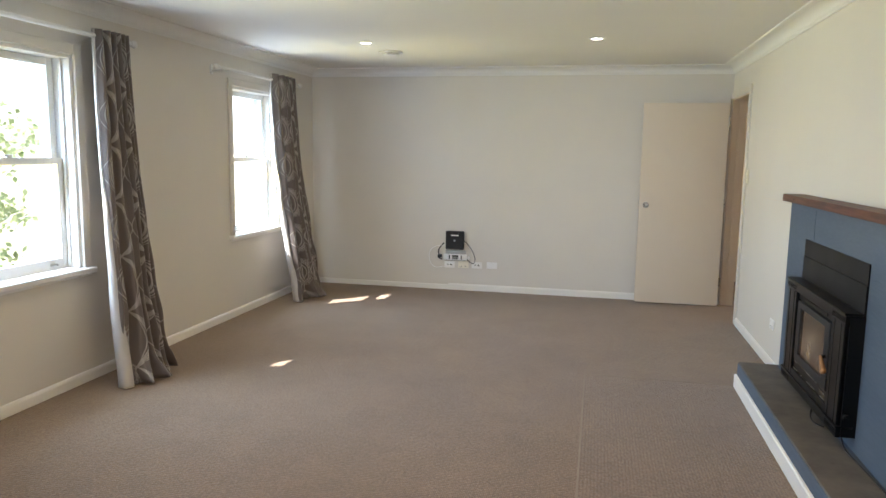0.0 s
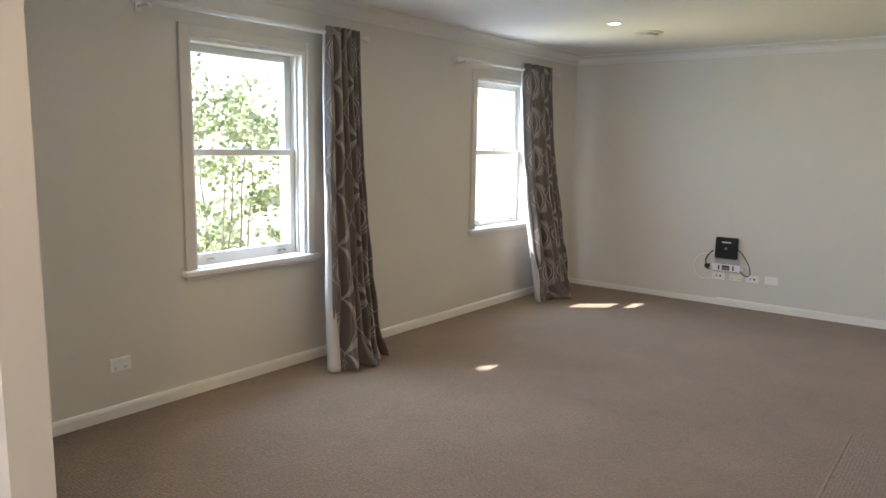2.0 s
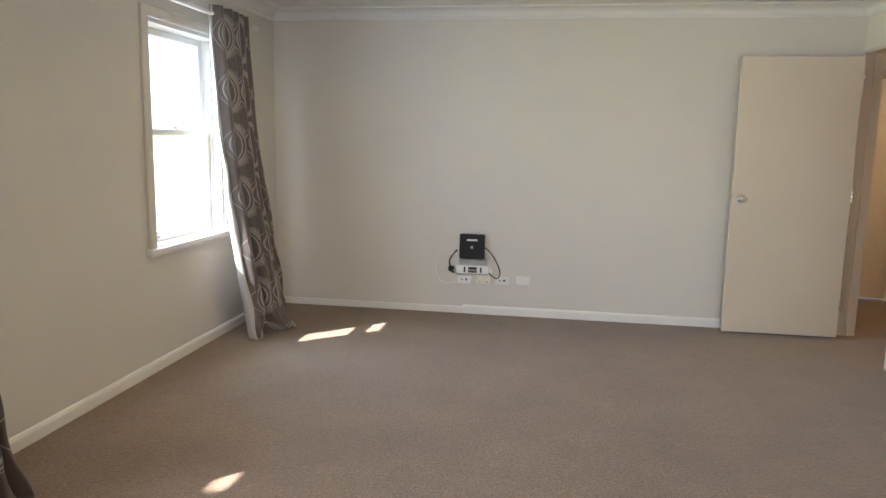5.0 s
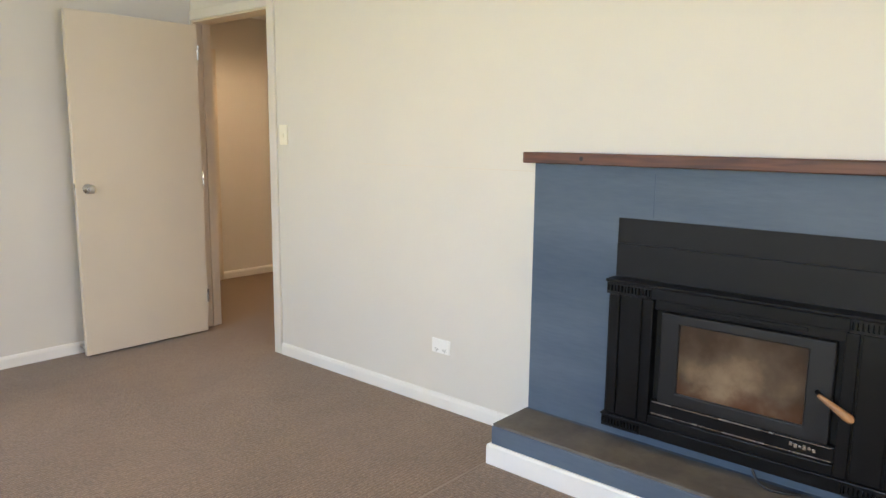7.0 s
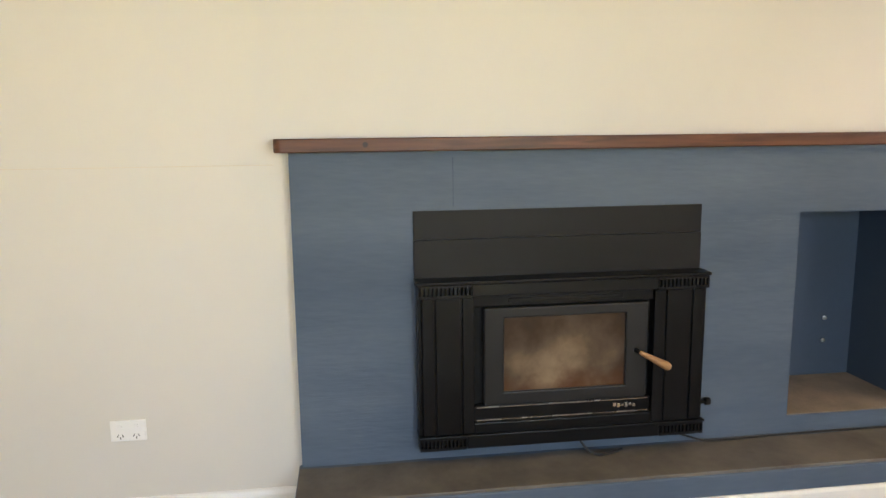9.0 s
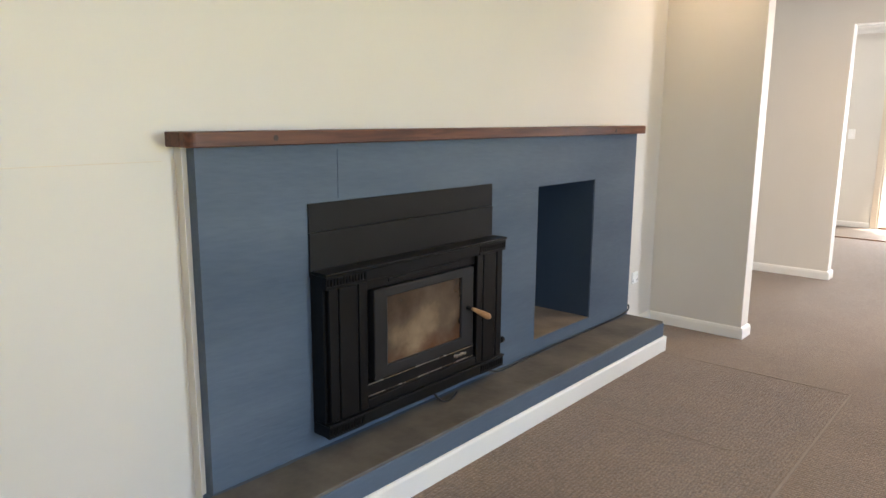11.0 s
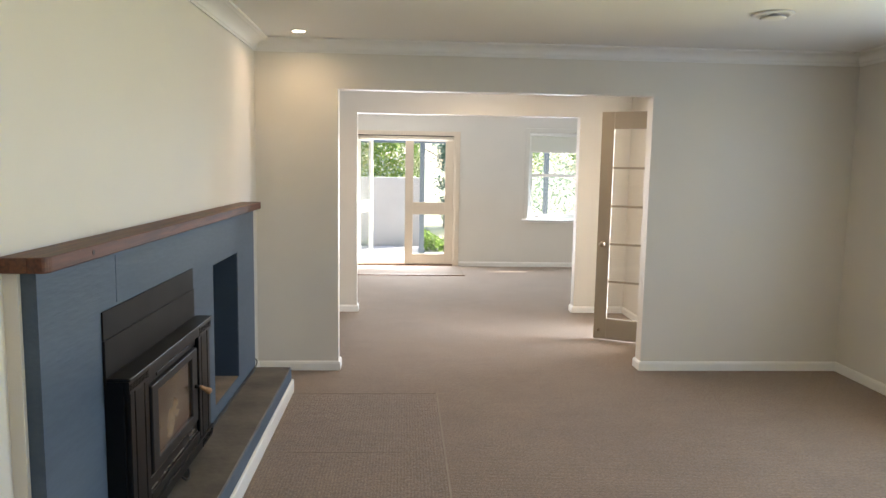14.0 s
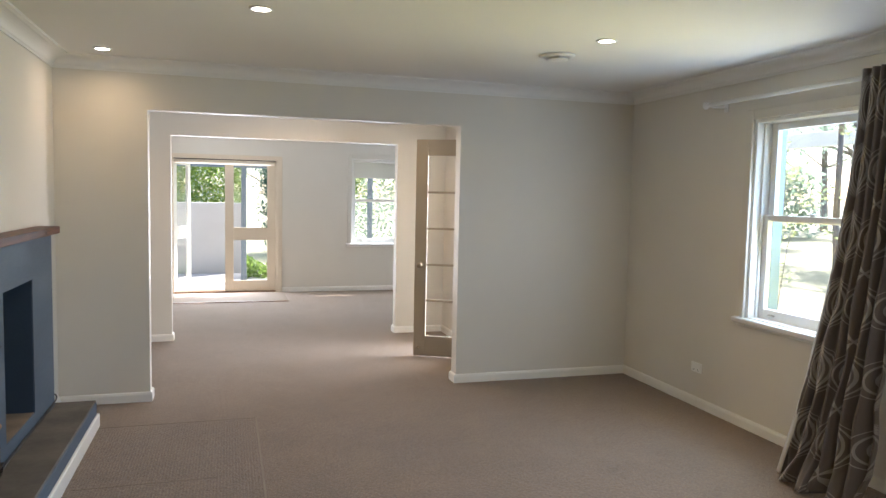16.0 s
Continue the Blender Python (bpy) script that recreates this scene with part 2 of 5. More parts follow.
def sooty_glass():
    """Stove window: dark, browned by soot, clearer and rusty towards the lower middle."""
    m = bpy.data.materials.new("sooty_glass")
    m.use_nodes = True
    nt = m.node_tree
    N, L = nt.nodes.new, nt.links.new
    b = nt.nodes["Principled BSDF"]
    tc = N("ShaderNodeTexCoord")
    n = N("ShaderNodeTexNoise")
    n.inputs["Scale"].default_value = 9
    n.inputs["Detail"].default_value = 7
    n.inputs["Distortion"].default_value = 0.1
    L(tc.outputs["Object"], n.inputs["Vector"])
    gr = N("ShaderNodeTexGradient")
    gr.gradient_type = "SPHERICAL"
    mp = N("ShaderNodeMapping")
    mp.inputs["Location"].default_value = (0, -4.02 * 3.2, -0.52 * 4.6)
    mp.inputs["Scale"].default_value = (0.01, 3.2, 4.6)
    L(tc.outputs["Object"], mp.inputs[0])
    L(mp.outputs[0], gr.inputs[0])
    ml = N("ShaderNodeMath")
    ml.operation = "MULTIPLY_ADD"
    ml.inputs[1].default_value = 0.75
    L(gr.outputs[1], ml.inputs[0])
    s2 = N("ShaderNodeMath")
    s2.operation = "MULTIPLY_ADD"
    s2.inputs[1].default_value, s2.inputs[2].default_value = 0.9, -0.28
    L(n.outputs[0], s2.inputs[0])
    L(s2.outputs[0], ml.inputs[2])
    r = N("ShaderNodeValToRGB")
    e = r.color_ramp.elements
    e[0].position, e[0].color = 0.05, (0.02, 0.017, 0.015, 1)
    e[1].position, e[1].color = 0.85, (0.23, 0.165, 0.105, 1)
    k = e.new(0.3)
    k.color = (0.045, 0.028, 0.018, 1)
    k = e.new(0.55)
    k.color = (0.095, 0.068, 0.045, 1)
    L(ml.outputs[0], r.inputs[0])
    sz = N("ShaderNodeSeparateXYZ")
    L(tc.outputs["Object"], sz.inputs[0])
    az = N("ShaderNodeMath")
    az.operation = "MULTIPLY_ADD"
    az.inputs[1].default_value = 0.17
    L(n.outputs[0], az.inputs[0])
    L(sz.outputs[2], az.inputs[2])
    rz = N("ShaderNodeMapRange")
    rz.inputs[1].default_value, rz.inputs[2].default_value = 0.50, 0.58
    rz.inputs[3].default_value, rz.inputs[4].default_value = 0.85, 0.0
    L(az.outputs[0], rz.inputs[0])
    mz = N("ShaderNodeMix")
    mz.data_type = "RGBA"
    mz.inputs[7].default_value = (0.090, 0.032, 0.013, 1)
    L(rz.outputs[0], mz.inputs[0])
    L(r.outputs[0], mz.inputs[6])
    L(mz.outputs[2], b.inputs["Base Color"])
    b.inputs["Roughness"].default_value = 0.18
    b.inputs["Coat Weight"].default_value = 0.4
    b.inputs["Coat Roughness"].default_value = 0.05
    return m


def leaf_mat(name, a, c):
    m = bpy.data.materials.new(name)
    m.use_nodes = True
    nt = m.node_tree
    N, L = nt.nodes.new, nt.links.new
    b = nt.nodes["Principled BSDF"]
    g = N("ShaderNodeNewGeometry")
    mx = N("ShaderNodeMix")
    mx.data_type = "RGBA"
    mx.inputs[6].default_value, mx.inputs[7].default_value = (*a, 1), (*c, 1)
    L(g.outputs["Random Per Island"], mx.inputs[0])
    L(mx.outputs[2], b.inputs["Base Color"])
    b.inputs["Roughness"].default_value = 0.55
    tr = N("ShaderNodeBsdfTranslucent")
    L(mx.outputs[2], tr.inputs[0])
    ms = N("ShaderNodeMixShader")
    ms.inputs[0].default_value = 0.7
    L(b.outputs[0], ms.inputs[1])
    L(tr.outputs[0], ms.inputs[2])
    L(ms.outputs[0], nt.nodes["Material Output"].inputs[0])
    return m


M_WALL = mat("wall_paint", (0.70, 0.665, 0.598), 0.5, vary=0.025, scale=2.2, fine=220, bump=0.12, bump_d=0.0012)
M_CEIL = mat("ceiling_paint", (0.80, 0.79, 0.76), 0.8, vary=0.02, scale=1.5, fine=180, bump=0.08, bump_d=0.001)
M_TRIM = mat("trim_gloss_paint", (0.83, 0.81, 0.76), 0.35, vary=0.03, scale=5, fine=60, bump=0.08, bump_d=0.001)
M_ARCH = mat("greige_gloss_paint", (0.68, 0.645, 0.58), 0.35, vary=0.03, scale=4, fine=70, bump=0.06, bump_d=0.001)
M_WHITE = mat("white_window_paint", (0.80, 0.79, 0.76), 0.32, vary=0.03, scale=5, fine=60, bump=0.08, bump_d=0.001)
M_CARPET = carpet_mat("carpet_loop_pile", True, (0.276, 0.189, 0.120))
M_CARPET_P = carpet_mat("carpet_patch_pile", False, (0.264, 0.180, 0.114))
M_SEAM = mat("carpet_seam", (0.285, 0.225, 0.17), 0.95, vary=0.15, fine=200, bump=0.3)
M_BLUE = mat("blue_grey_paint", (0.070, 0.106, 0.162), 0.55, spec=0.3, vary=0.24, scale=3.2, fine=60, bump=0.45, bump_d=0.003, alt=(0.118, 0.153, 0.200), stretch=(1.0, 0.22, 1.3))
# darker blue than M_BLUE, for the niche lining and the fine crack
M_BLUE_D = mat("darker_blue", (0.040, 0.065, 0.105), 0.7, vary=0.15, scale=3.0, fine=40, bump=0.3, bump_d=0.003)
M_STONE = mat("hearth_slate", (0.095, 0.086, 0.073), 0.65, vary=0.45, scale=5, fine=30, bump=0.6, bump_d=0.004, alt=(0.18, 0.16, 0.135))
M_DUST = mat("dusty_brick_floor", (0.22, 0.175, 0.135), 0.9, vary=0.3, scale=9, fine=60, bump=0.5, bump_d=0.004)
M_IRON = mat("black_stove_paint", (0.0035, 0.004, 0.005), 0.36, spec=0.26, vary=0.25, scale=5, fine=140, bump=0.12, bump_d=0.0008)
M_IRON_P = mat("black_sheet_steel", (0.008, 0.008, 0.0085), 0.5, spec=0.24, vary=0.2, scale=4, fine=90, bump=0.1, bump_d=0.0008)
M_STOVE_DOOR = mat("satin_stove_door", (0.014, 0.0145, 0.016), 0.42, spec=0.35, vary=0.3, scale=6, fine=120, bump=0.12, bump_d=0.0008)
M_DARK = mat("dark_gap", (0.006, 0.006, 0.006), 0.9, bump=0)
M_CHROME = mat("brushed_steel", (0.62, 0.60, 0.57), 0.28, 1.0, vary=0.05, bump=0.05)
M_BRASS = mat("aged_brass", (0.36, 0.30, 0.22), 0.28, 1.0, vary=0.1, bump=0.05)
M_MANTEL = wood_mat("mantel_red_timber", (0.045, 0.015, 0.008), (0.150, 0.052, 0.024), 1, 0.48)
M_KNOT = mat("dark_knot", (0.022, 0.009, 0.006), 0.5, vary=0.3, scale=60, fine=200, bump=0.2)
M_HANDLE = wood_mat("turned_handle_wood", (0.26, 0.125, 0.05), (0.42, 0.235, 0.105), 1, 0.45)
M_DOOR = mat("cream_door_paint", (0.70, 0.61, 0.485), 0.38, vary=0.03, scale=1.8, fine=70, bump=0.06, bump_d=0.001)
M_FRAME = mat("tan_jamb_paint", (0.69, 0.595, 0.465), 0.4, vary=0.04, scale=3, fine=70, bump=0.06)
M_TAUPE = mat("taupe_door_paint", (0.40, 0.355, 0.285), 0.4, vary=0.04, scale=3, fine=80, bump=0.06)
M_PLASTIC = mat("white_plastic", (0.88, 0.875, 0.85), 0.3, vary=0.02, bump=0.02)
M_IVORY = mat("ivory_plastic", (0.86, 0.82, 0.68), 0.35, vary=0.03, bump=0.02)
M_BLACKPL = mat("black_plastic", (0.012, 0.012, 0.013), 0.35, vary=0.1, bump=0.05)
M_GREYPL = mat("grey_clear_plastic", (0.45, 0.46, 0.45), 0.25, vary=0.1, bump=0.02)
M_CURTAIN = curtain_mat()
M_LINING = mat("curtain_lining", (0.52, 0.49, 0.46), 0.75, vary=0.04, fine=300, bump=0.1)
M_BLIND = leaf_mat("blind_cloth", (0.72, 0.71, 0.68), (0.72, 0.71, 0.68))
M_PANE = glass_mat("window_glass")
M_SOOT = sooty_glass()
M_LAMP = glow("lit_lamp_face", (1.0, 0.86, 0.66), 5.0)
M_BARK = mat("grey_bark", (0.19, 0.165, 0.14), 0.9, vary=0.3, scale=6, fine=40, bump=0.8, bump_d=0.02)
M_LEAF = leaf_mat("shrub_leaves", (0.15, 0.20, 0.09), (0.38, 0.42, 0.23))
M_LEAF2 = leaf_mat("tree_leaves", (0.22, 0.30, 0.22), (0.40, 0.48, 0.38))
M_LEAF3 = leaf_mat("hedge_leaves", (0.10, 0.18, 0.03), (0.30, 0.40, 0.09))
M_LEAF4 = leaf_mat("conifer_leaves", (0.05, 0.11, 0.085), (0.13, 0.24, 0.19))
M_LAWN = mat("dry_lawn", (0.30, 0.29, 0.16), 0.95, vary=0.25, scale=1.2, fine=60, bump=0.6, bump_d=0.02, alt=(0.36, 0.33, 0.2))
M_PAVE = mat("pale_paving", (0.42, 0.39, 0.35), 0.85, vary=0.1, scale=3, fine=50, bump=0.3, bump_d=0.004)
M_RENDER = mat("pale_render", (0.50, 0.46, 0.42), 0.9, vary=0.06, scale=2, fine=70, bump=0.4, bump_d=0.004)
M_BEAM = mat("blue_grey_beam_paint", (0.15, 0.185, 0.215), 0.5, vary=0.08, bump=0.1)
M_CASING = mat("blue_casing_paint", (0.26, 0.38, 0.47), 0.4, vary=0.06, bump=0.1)
M_OUT = mat("exterior_weatherboard", (0.62, 0.62, 0.60), 0.6, vary=0.05, bump=0.2)
M_TILE = mat("entry_strip_tone", (0.235, 0.185, 0.14), 0.85, spec=0.15, vary=0.06, scale=3, fine=60, bump=0.1)
M_TIMBER = wood_mat("threshold_timber", (0.12, 0.06, 0.03), (0.25, 0.13, 0.06), 0, 0.5)


# ---- mesh helpers ----
def finish(name, bm, material, parent=None, label="", smooth=False):
    me = bpy.data.meshes.new(name)
    bm.normal_update()
    bm.to_mesh(me)
    bm.free()
    for m in (material if isinstance(material, (list, tuple)) else (material,)):
        me.materials.append(m)
    if smooth:
        for p in me.polygons:
            p.use_smooth = True
    ob = new(name, me)
    if parent is not None:
        ob.parent = parent
    if label:
        ob["label"] = label
    return ob


def part(name, bm, material, parent, label="", smooth=False):
    return finish(name, bm, material, parent, label, smooth)


def thing(name, label, category, m=None, group="", kind=""):
    ob = new(name)
    ob.empty_display_size = 0.1
    if m is not None:
        ob.matrix_basis = m
    return tagged(ob, label, category, group, kind)


def add_box(bm, x0, y0, z0, x1, y1, z1, bevel=0.0, seg=2):
    x0, x1, y0, y1, z0, z1 = min(x0, x1), max(x0, x1), min(y0, y1), max(y0, y1), min(z0, z1), max(z0, z1)
    m = Matrix.Translation(((x0 + x1) / 2, (y0 + y1) / 2, (z0 + z1) / 2)) @ Matrix.Diagonal((x1 - x0, y1 - y0, z1 - z0, 1))
    r = bmesh.ops.create_cube(bm, size=1, matrix=m)
    if bevel:
        es = {e for v in r["verts"] for e in v.link_edges}
        bmesh.ops.bevel(bm, geom=list(es), offset=bevel, segments=seg, affect="EDGES", profile=0.5)
    return bm


def box(x0, y0, z0, x1, y1, z1, bevel=0.0, seg=2):
    return add_box(bmesh.new(), x0, y0, z0, x1, y1, z1, bevel, seg)


def add_cyl(bm, p0, p1, r0, r1=None, seg=16, caps=True):
    p0, p1 = Vector(p0), Vector(p1)
    r1 = r0 if r1 is None else r1
    d = p1 - p0
    q = d.to_track_quat("Z", "Y").to_matrix().to_4x4()
    bmesh.ops.create_cone(bm, cap_ends=caps, cap_tris=False, segments=seg, radius1=r0, radius2=r1, depth=d.length,
                          matrix=Matrix.Translation((p0 + p1) / 2) @ q)
    return bm


def lathe(profile, axis_m, seg=20):
    """Turned body: profile of (radius, along)."""
    bm = bmesh.new()
    rings = []
    for r, h in profile:
        rings.append([bm.verts.new(axis_m @ Vector((r * math.cos(2 * math.pi * k / seg), r * math.sin(2 * math.pi * k / seg), h))) for k in range(seg)])
    for a, c in zip(rings, rings[1:]):
        for k in range(seg):
            bm.faces.new((a[k], a[(k + 1) % seg], c[(k + 1) % seg], c[k]))
    bm.faces.new(rings[0][::-1])
    bm.faces.new(rings[-1])
    return bm


def panel(axis, c0, c1, u0, u1, z0, z1, holes=()):
    """A wall of real thickness c0..c1 across the axis, from u0 to u1, with rectangular holes (u0, u1, z0, z1) through it."""
    us = sorted({u0, u1, *[v for h in holes for v in h[:2] if u0 < v < u1]})
    zs = sorted({z0, z1, *[v for h in holes for v in h[2:] if z0 < v < z1]})
    nu, nz = len(us) - 1, len(zs) - 1

    def solid(i, j):
        if not (0 <= i < nu and 0 <= j < nz):
            return False
        u, z = (us[i] + us[i + 1]) / 2, (zs[j] + zs[j + 1]) / 2
        return not any(h[0] < u < h[1] and h[2] < z < h[3] for h in holes)
    bm = bmesh.new()
    seen = {}

    def v(c, u, z):
        k = (c, round(u, 5), round(z, 5))
        if k not in seen:
            seen[k] = bm.verts.new((c, u, z) if axis == "x" else (u, c, z))
        return seen[k]
    for i in range(nu):
        for j in range(nz):
            if not solid(i, j):
                continue
            a, b, p, q = us[i], us[i + 1], zs[j], zs[j + 1]
            bm.faces.new((v(c0, a, p), v(c0, a, q), v(c0, b, q), v(c0, b, p)))
            bm.faces.new((v(c1, a, p), v(c1, b, p), v(c1, b, q), v(c1, a, q)))
            if not solid(i - 1, j):
                bm.faces.new((v(c0, a, p), v(c1, a, p), v(c1, a, q), v(c0, a, q)))
            if not solid(i + 1, j):
                bm.faces.new((v(c0, b, p), v(c0, b, q), v(c1, b, q), v(c1, b, p)))
            if not solid(i, j - 1):
                bm.faces.new((v(c0, a, p), v(c0, b, p), v(c1, b, p), v(c1, a, p)))
            if not solid(i, j + 1):
                bm.faces.new((v(c0, a, q), v(c1, a, q), v(c1, b, q), v(c0, b, q)))
    bmesh.ops.recalc_face_normals(bm, faces=bm.faces)
    return bm


def sweep(points, profile, closed=False):
    """A moulding along a plan line, mitred; profile of (offset to the left of the way, z)."""
    pts = [Vector((*p, 0)) for p in points]
    n = len(pts)
    bm = bmesh.new()
    rings = []
    for i, p in enumerate(pts):
        a = (p - pts[i - 1]).normalized() if (i or closed) else None
        b = (pts[(i + 1) % n] - p).normalized() if (i < n - 1 or closed) else None
        a, b = a or b, b or a
        na, nb = Vector((-a.y, a.x, 0)), Vector((-b.y, b.x, 0))
        w = na + nb
        w = w / max(0.2, w.dot(na))
        rings.append([bm.verts.new((p.x + w.x * o, p.y + w.y * o, z)) for o, z in profile])
    k = len(profile)
    for i in range(n if closed else n - 1):
        r, s = rings[i], rings[(i + 1) % n]
        for j in range(k):
            bm.faces.new((r[j], r[(j + 1) % k], s[(j + 1) % k], s[j]))
    if not closed:
        bm.faces.new(rings[0])
        bm.faces.new(rings[-1][::-1])
    bmesh.ops.recalc_face_normals(bm, faces=bm.faces)
    return bm


def tube(name, pts, r, material, parent=None, label=""):
    cu = bpy.data.curves.new(name, "CURVE")
    cu.dimensions = "3D"
    cu.bevel_depth, cu.bevel_resolution, cu.resolution_u = r, 2, 6
    s = cu.splines.new("NURBS")
    s.points.add(len(pts) - 1)
    for q, p in zip(s.points, pts):
        q.co = (*p, 1)
    s.use_endpoint_u, s.order_u = True, 3
    cu.materials.append(material)
    ob = new(name, cu)
    if parent is not None:
        ob.parent = parent
    if label:
        ob["label"] = label
    return ob


def struct(name, bm, material, label="", category="", smooth=False):
    return tagged(finish(name, bm, material, smooth=smooth), label, category, kind="structure")


# ---- the large structure ----
TH = 0.20
struct("floor", box(XL - TH, YF - TH, -0.15, 3.6, 9.4, 0.0), M_CARPET, "greige looped wool carpet with faint traffic wear", "floor")
struct("ceiling", box(XL - TH, YF - TH, CEIL, 3.6, 9.4, CEIL + 0.12), M_CEIL, "flat white painted plaster ceiling", "ceiling")
PD = (0.10, 0.98, 0.0, 2.06)
struct("wall_west", panel("x", XL - TH, XL, YF - TH, 9.4, 0.0, CEIL,
       [(*W1, *WZ), (*W2, *WZ), PD]), M_WALL, "pale greige painted wall with two sash windows", "wall")
struct("wall_north", panel("y", YN, YN + 0.12, XL, XR + 0.12, 0.0, CEIL), M_WALL, "pale greige painted end wall", "wall")
struct("wall_east", panel("x", XR, XR + 0.12, YP1, YN, 0.0, CEIL,
       [(DOOR[0], DOOR[1], 0.0, 2.105), (2.50, 3.20, 0.18, 1.10), (3.6, 4.4, 0.2, 0.8)]), M_WALL, "cream painted wall behind the fireplace", "wall")
struct("wall_south", panel("y", YP1, YS, XL, XR, 0.0, CEIL, [(OP1[0], OP1[1], 0.0, OP1[2])]), M_WALL,
       "pale greige painted wall with a wide square opening", "wall")
struct("wall_passage", panel("y", YFN, YP0, XL, XPE, 0.0, CEIL, [(OP2[0], OP2[1], 0.0, OP2[2])]), M_WALL,
       "cream painted passage wall with a wide opening", "wall")
struct("wall_passage_end", box(XPE, YFN, 0.0, XPE + 0.1, YP1 + 0.12, CEIL), M_WALL, "cream painted end of the passage", "wall")
struct("wall_passage_side", box(XR + 0.12, YP1, 0.0, XPE, YP1 + 0.12, CEIL), M_WALL, "cream painted side of the passage", "wall")
struct("wall_far", panel("y", YF - TH, YF, XL, XFE, 0.0, CEIL, [(FD[0], FD[1], 0.0, FDZ), (W3[0], W3[1], *WZ)]), M_WALL,
       "pale painted end wall with glazed doors and a window", "wall")
struct("wall_far_side", box(XFE, YF - TH, 0.0, XFE + 0.1, YFN, CEIL), M_WALL, "pale painted side wall of the far room", "wall")
struct("wall_hall_end", panel("y", HY1, HY1 + 0.1, XR + 0.12, HX1, 0.0, CEIL, [(1.71, 2.36, 0.0, 2.05)]), M_WALL, "cream painted hall wall with a door", "wall")
struct("wall_hall_side", box(HX1, HY0, 0.0, HX1 + 0.1, HY1 + 0.1, CEIL), M_WALL, "cream painted hall side wall", "wall")
struct("wall_hall_near", box(XR + 0.12, HY0 - 0.1, 0.0, HX1 + 0.1, HY0, CEIL), M_WALL, "cream painted hall near wall", "wall")
struct("wall_hall_return", box(XR, YN + 0.12, 0.0, XR + 0.12, HY1 + 0.1, CEIL), M_WALL, "cream painted hall return wall", "wall")

COVE = [(0.0, CEIL - 0.088), (0.010, CEIL - 0.088), (0.012, CEIL - 0.078)] + [
    (0.018 + 0.078 * (1 - math.cos(a * math.pi / 16)), CEIL - 0.072 + 0.055 * math.sin(a * math.pi / 16)) for a in range(9)] + [
    (0.104, CEIL - 0.014), (0.118, CEIL - 0.012), (0.120, CEIL - 0.001), (0.0, CEIL - 0.001)]
struct("cornice_living", sweep([(XL, YS), (XR, YS), (XR, YN), (XL, YN)], COVE, True), M_CEIL, "white coved plaster cornice", "cornice")
struct("cornice_far", sweep([(XL, YF), (XFE, YF), (XFE, YFN), (XL, YFN)], COVE, True), M_CEIL, "white coved plaster cornice of the far room", "cornice")
struct("cornice_passage", sweep([(XL, YP0), (XPE, YP0), (XPE, YP1), (XL, YP1)], COVE, True), M_CEIL, "white coved plaster cornice of the passage", "cornice")

BASE = [(0.0, 0.0), (0.016, 0.0), (0.016, 0.052), (0.011, 0.066), (0.004, 0.071), (0.0, 0.071)]
BASE_LOW = [(0.0, 0.0), (0.010, 0.0), (0.010, 0.048), (0.005, 0.056), (0.0, 0.056)]
for pts, prof in (
    ([(XPE, YP1), (OP1[1], YP1), (OP1[1], YS), (XR, YS), (XR, 2.10)], BASE),
    ([(XR, 4.92), (XR, DOOR[0] - 0.063)], BASE),
    ([(XR, YN), (-1.475, YN)], BASE),
    ([(-1.475, YN), (XL, YN)], BASE_LOW),
    ([(XL, YN), (XL, YS), (OP1[0], YS), (OP1[0], YP1), (-2.06, YP1), (-2.06, 0.94)], BASE),
    ([(-2.06, 0.20), (-2.06, YP0), (OP2[0], YP0), (OP2[0], YFN), (XL, YFN)], BASE),
    ([(XFE, YFN), (OP2[1], YFN), (OP2[1], YP0), (XPE, YP0)], BASE),
    ([(XL, YF), (FD[0] - 0.07, YF)], BASE),
    ([(FD[1] + 0.07, YF), (XFE, YF)], BASE),
    ([(HX1, HY1), (2.32, HY1)], BASE),
):
    struct("baseboard", sweep(pts, prof), M_TRIM, "white gloss painted skirting board", "baseboard")

struct("wall_vestibule", panel("x", -2.17, -2.06, YP0, YP1, 0.0, CEIL, [(0.20, 0.94, 0.0, 2.05)]), M_WALL, "cream painted partition with the glazed door's opening", "wall")

# carpet patch laid in beside the hearth, with its seams
patch = struct("carpet_patch", box(0.085, 2.18, -0.01, 1.045, 4.93, 0.003), M_CARPET_P, "rectangle of looped carpet let in beside the hearth", "carpet")
for a in ((0.078, 2.17, 0.088, 4.935), (0.078, 4.928, 1.05, 4.937), (0.078, 2.172, 1.05, 2.180), (0.32, 3.165, 1.045, 3.171)):
    struct("carpet_seam", box(a[0], a[1], -0.01, a[2], a[3], 0.0052), M_SEAM, "raised pale carpet seam", "carpet")
# added strip in about the carpet's tone, for carpet lit from the doors
struct("entry_strip", box(-0.56, -4.03, -0.01, XFE - 0.02, -3.08, 0.004), M_TILE, "added carpet-toned strip inside the glazed doors", "floor")
struct("entry_strip_edge", box(-0.56, -3.090, -0.01, XFE - 0.02, -3.045, 0.012), M_TIMBER, "dark metal edge strip between entry strip and carpet", "trim")


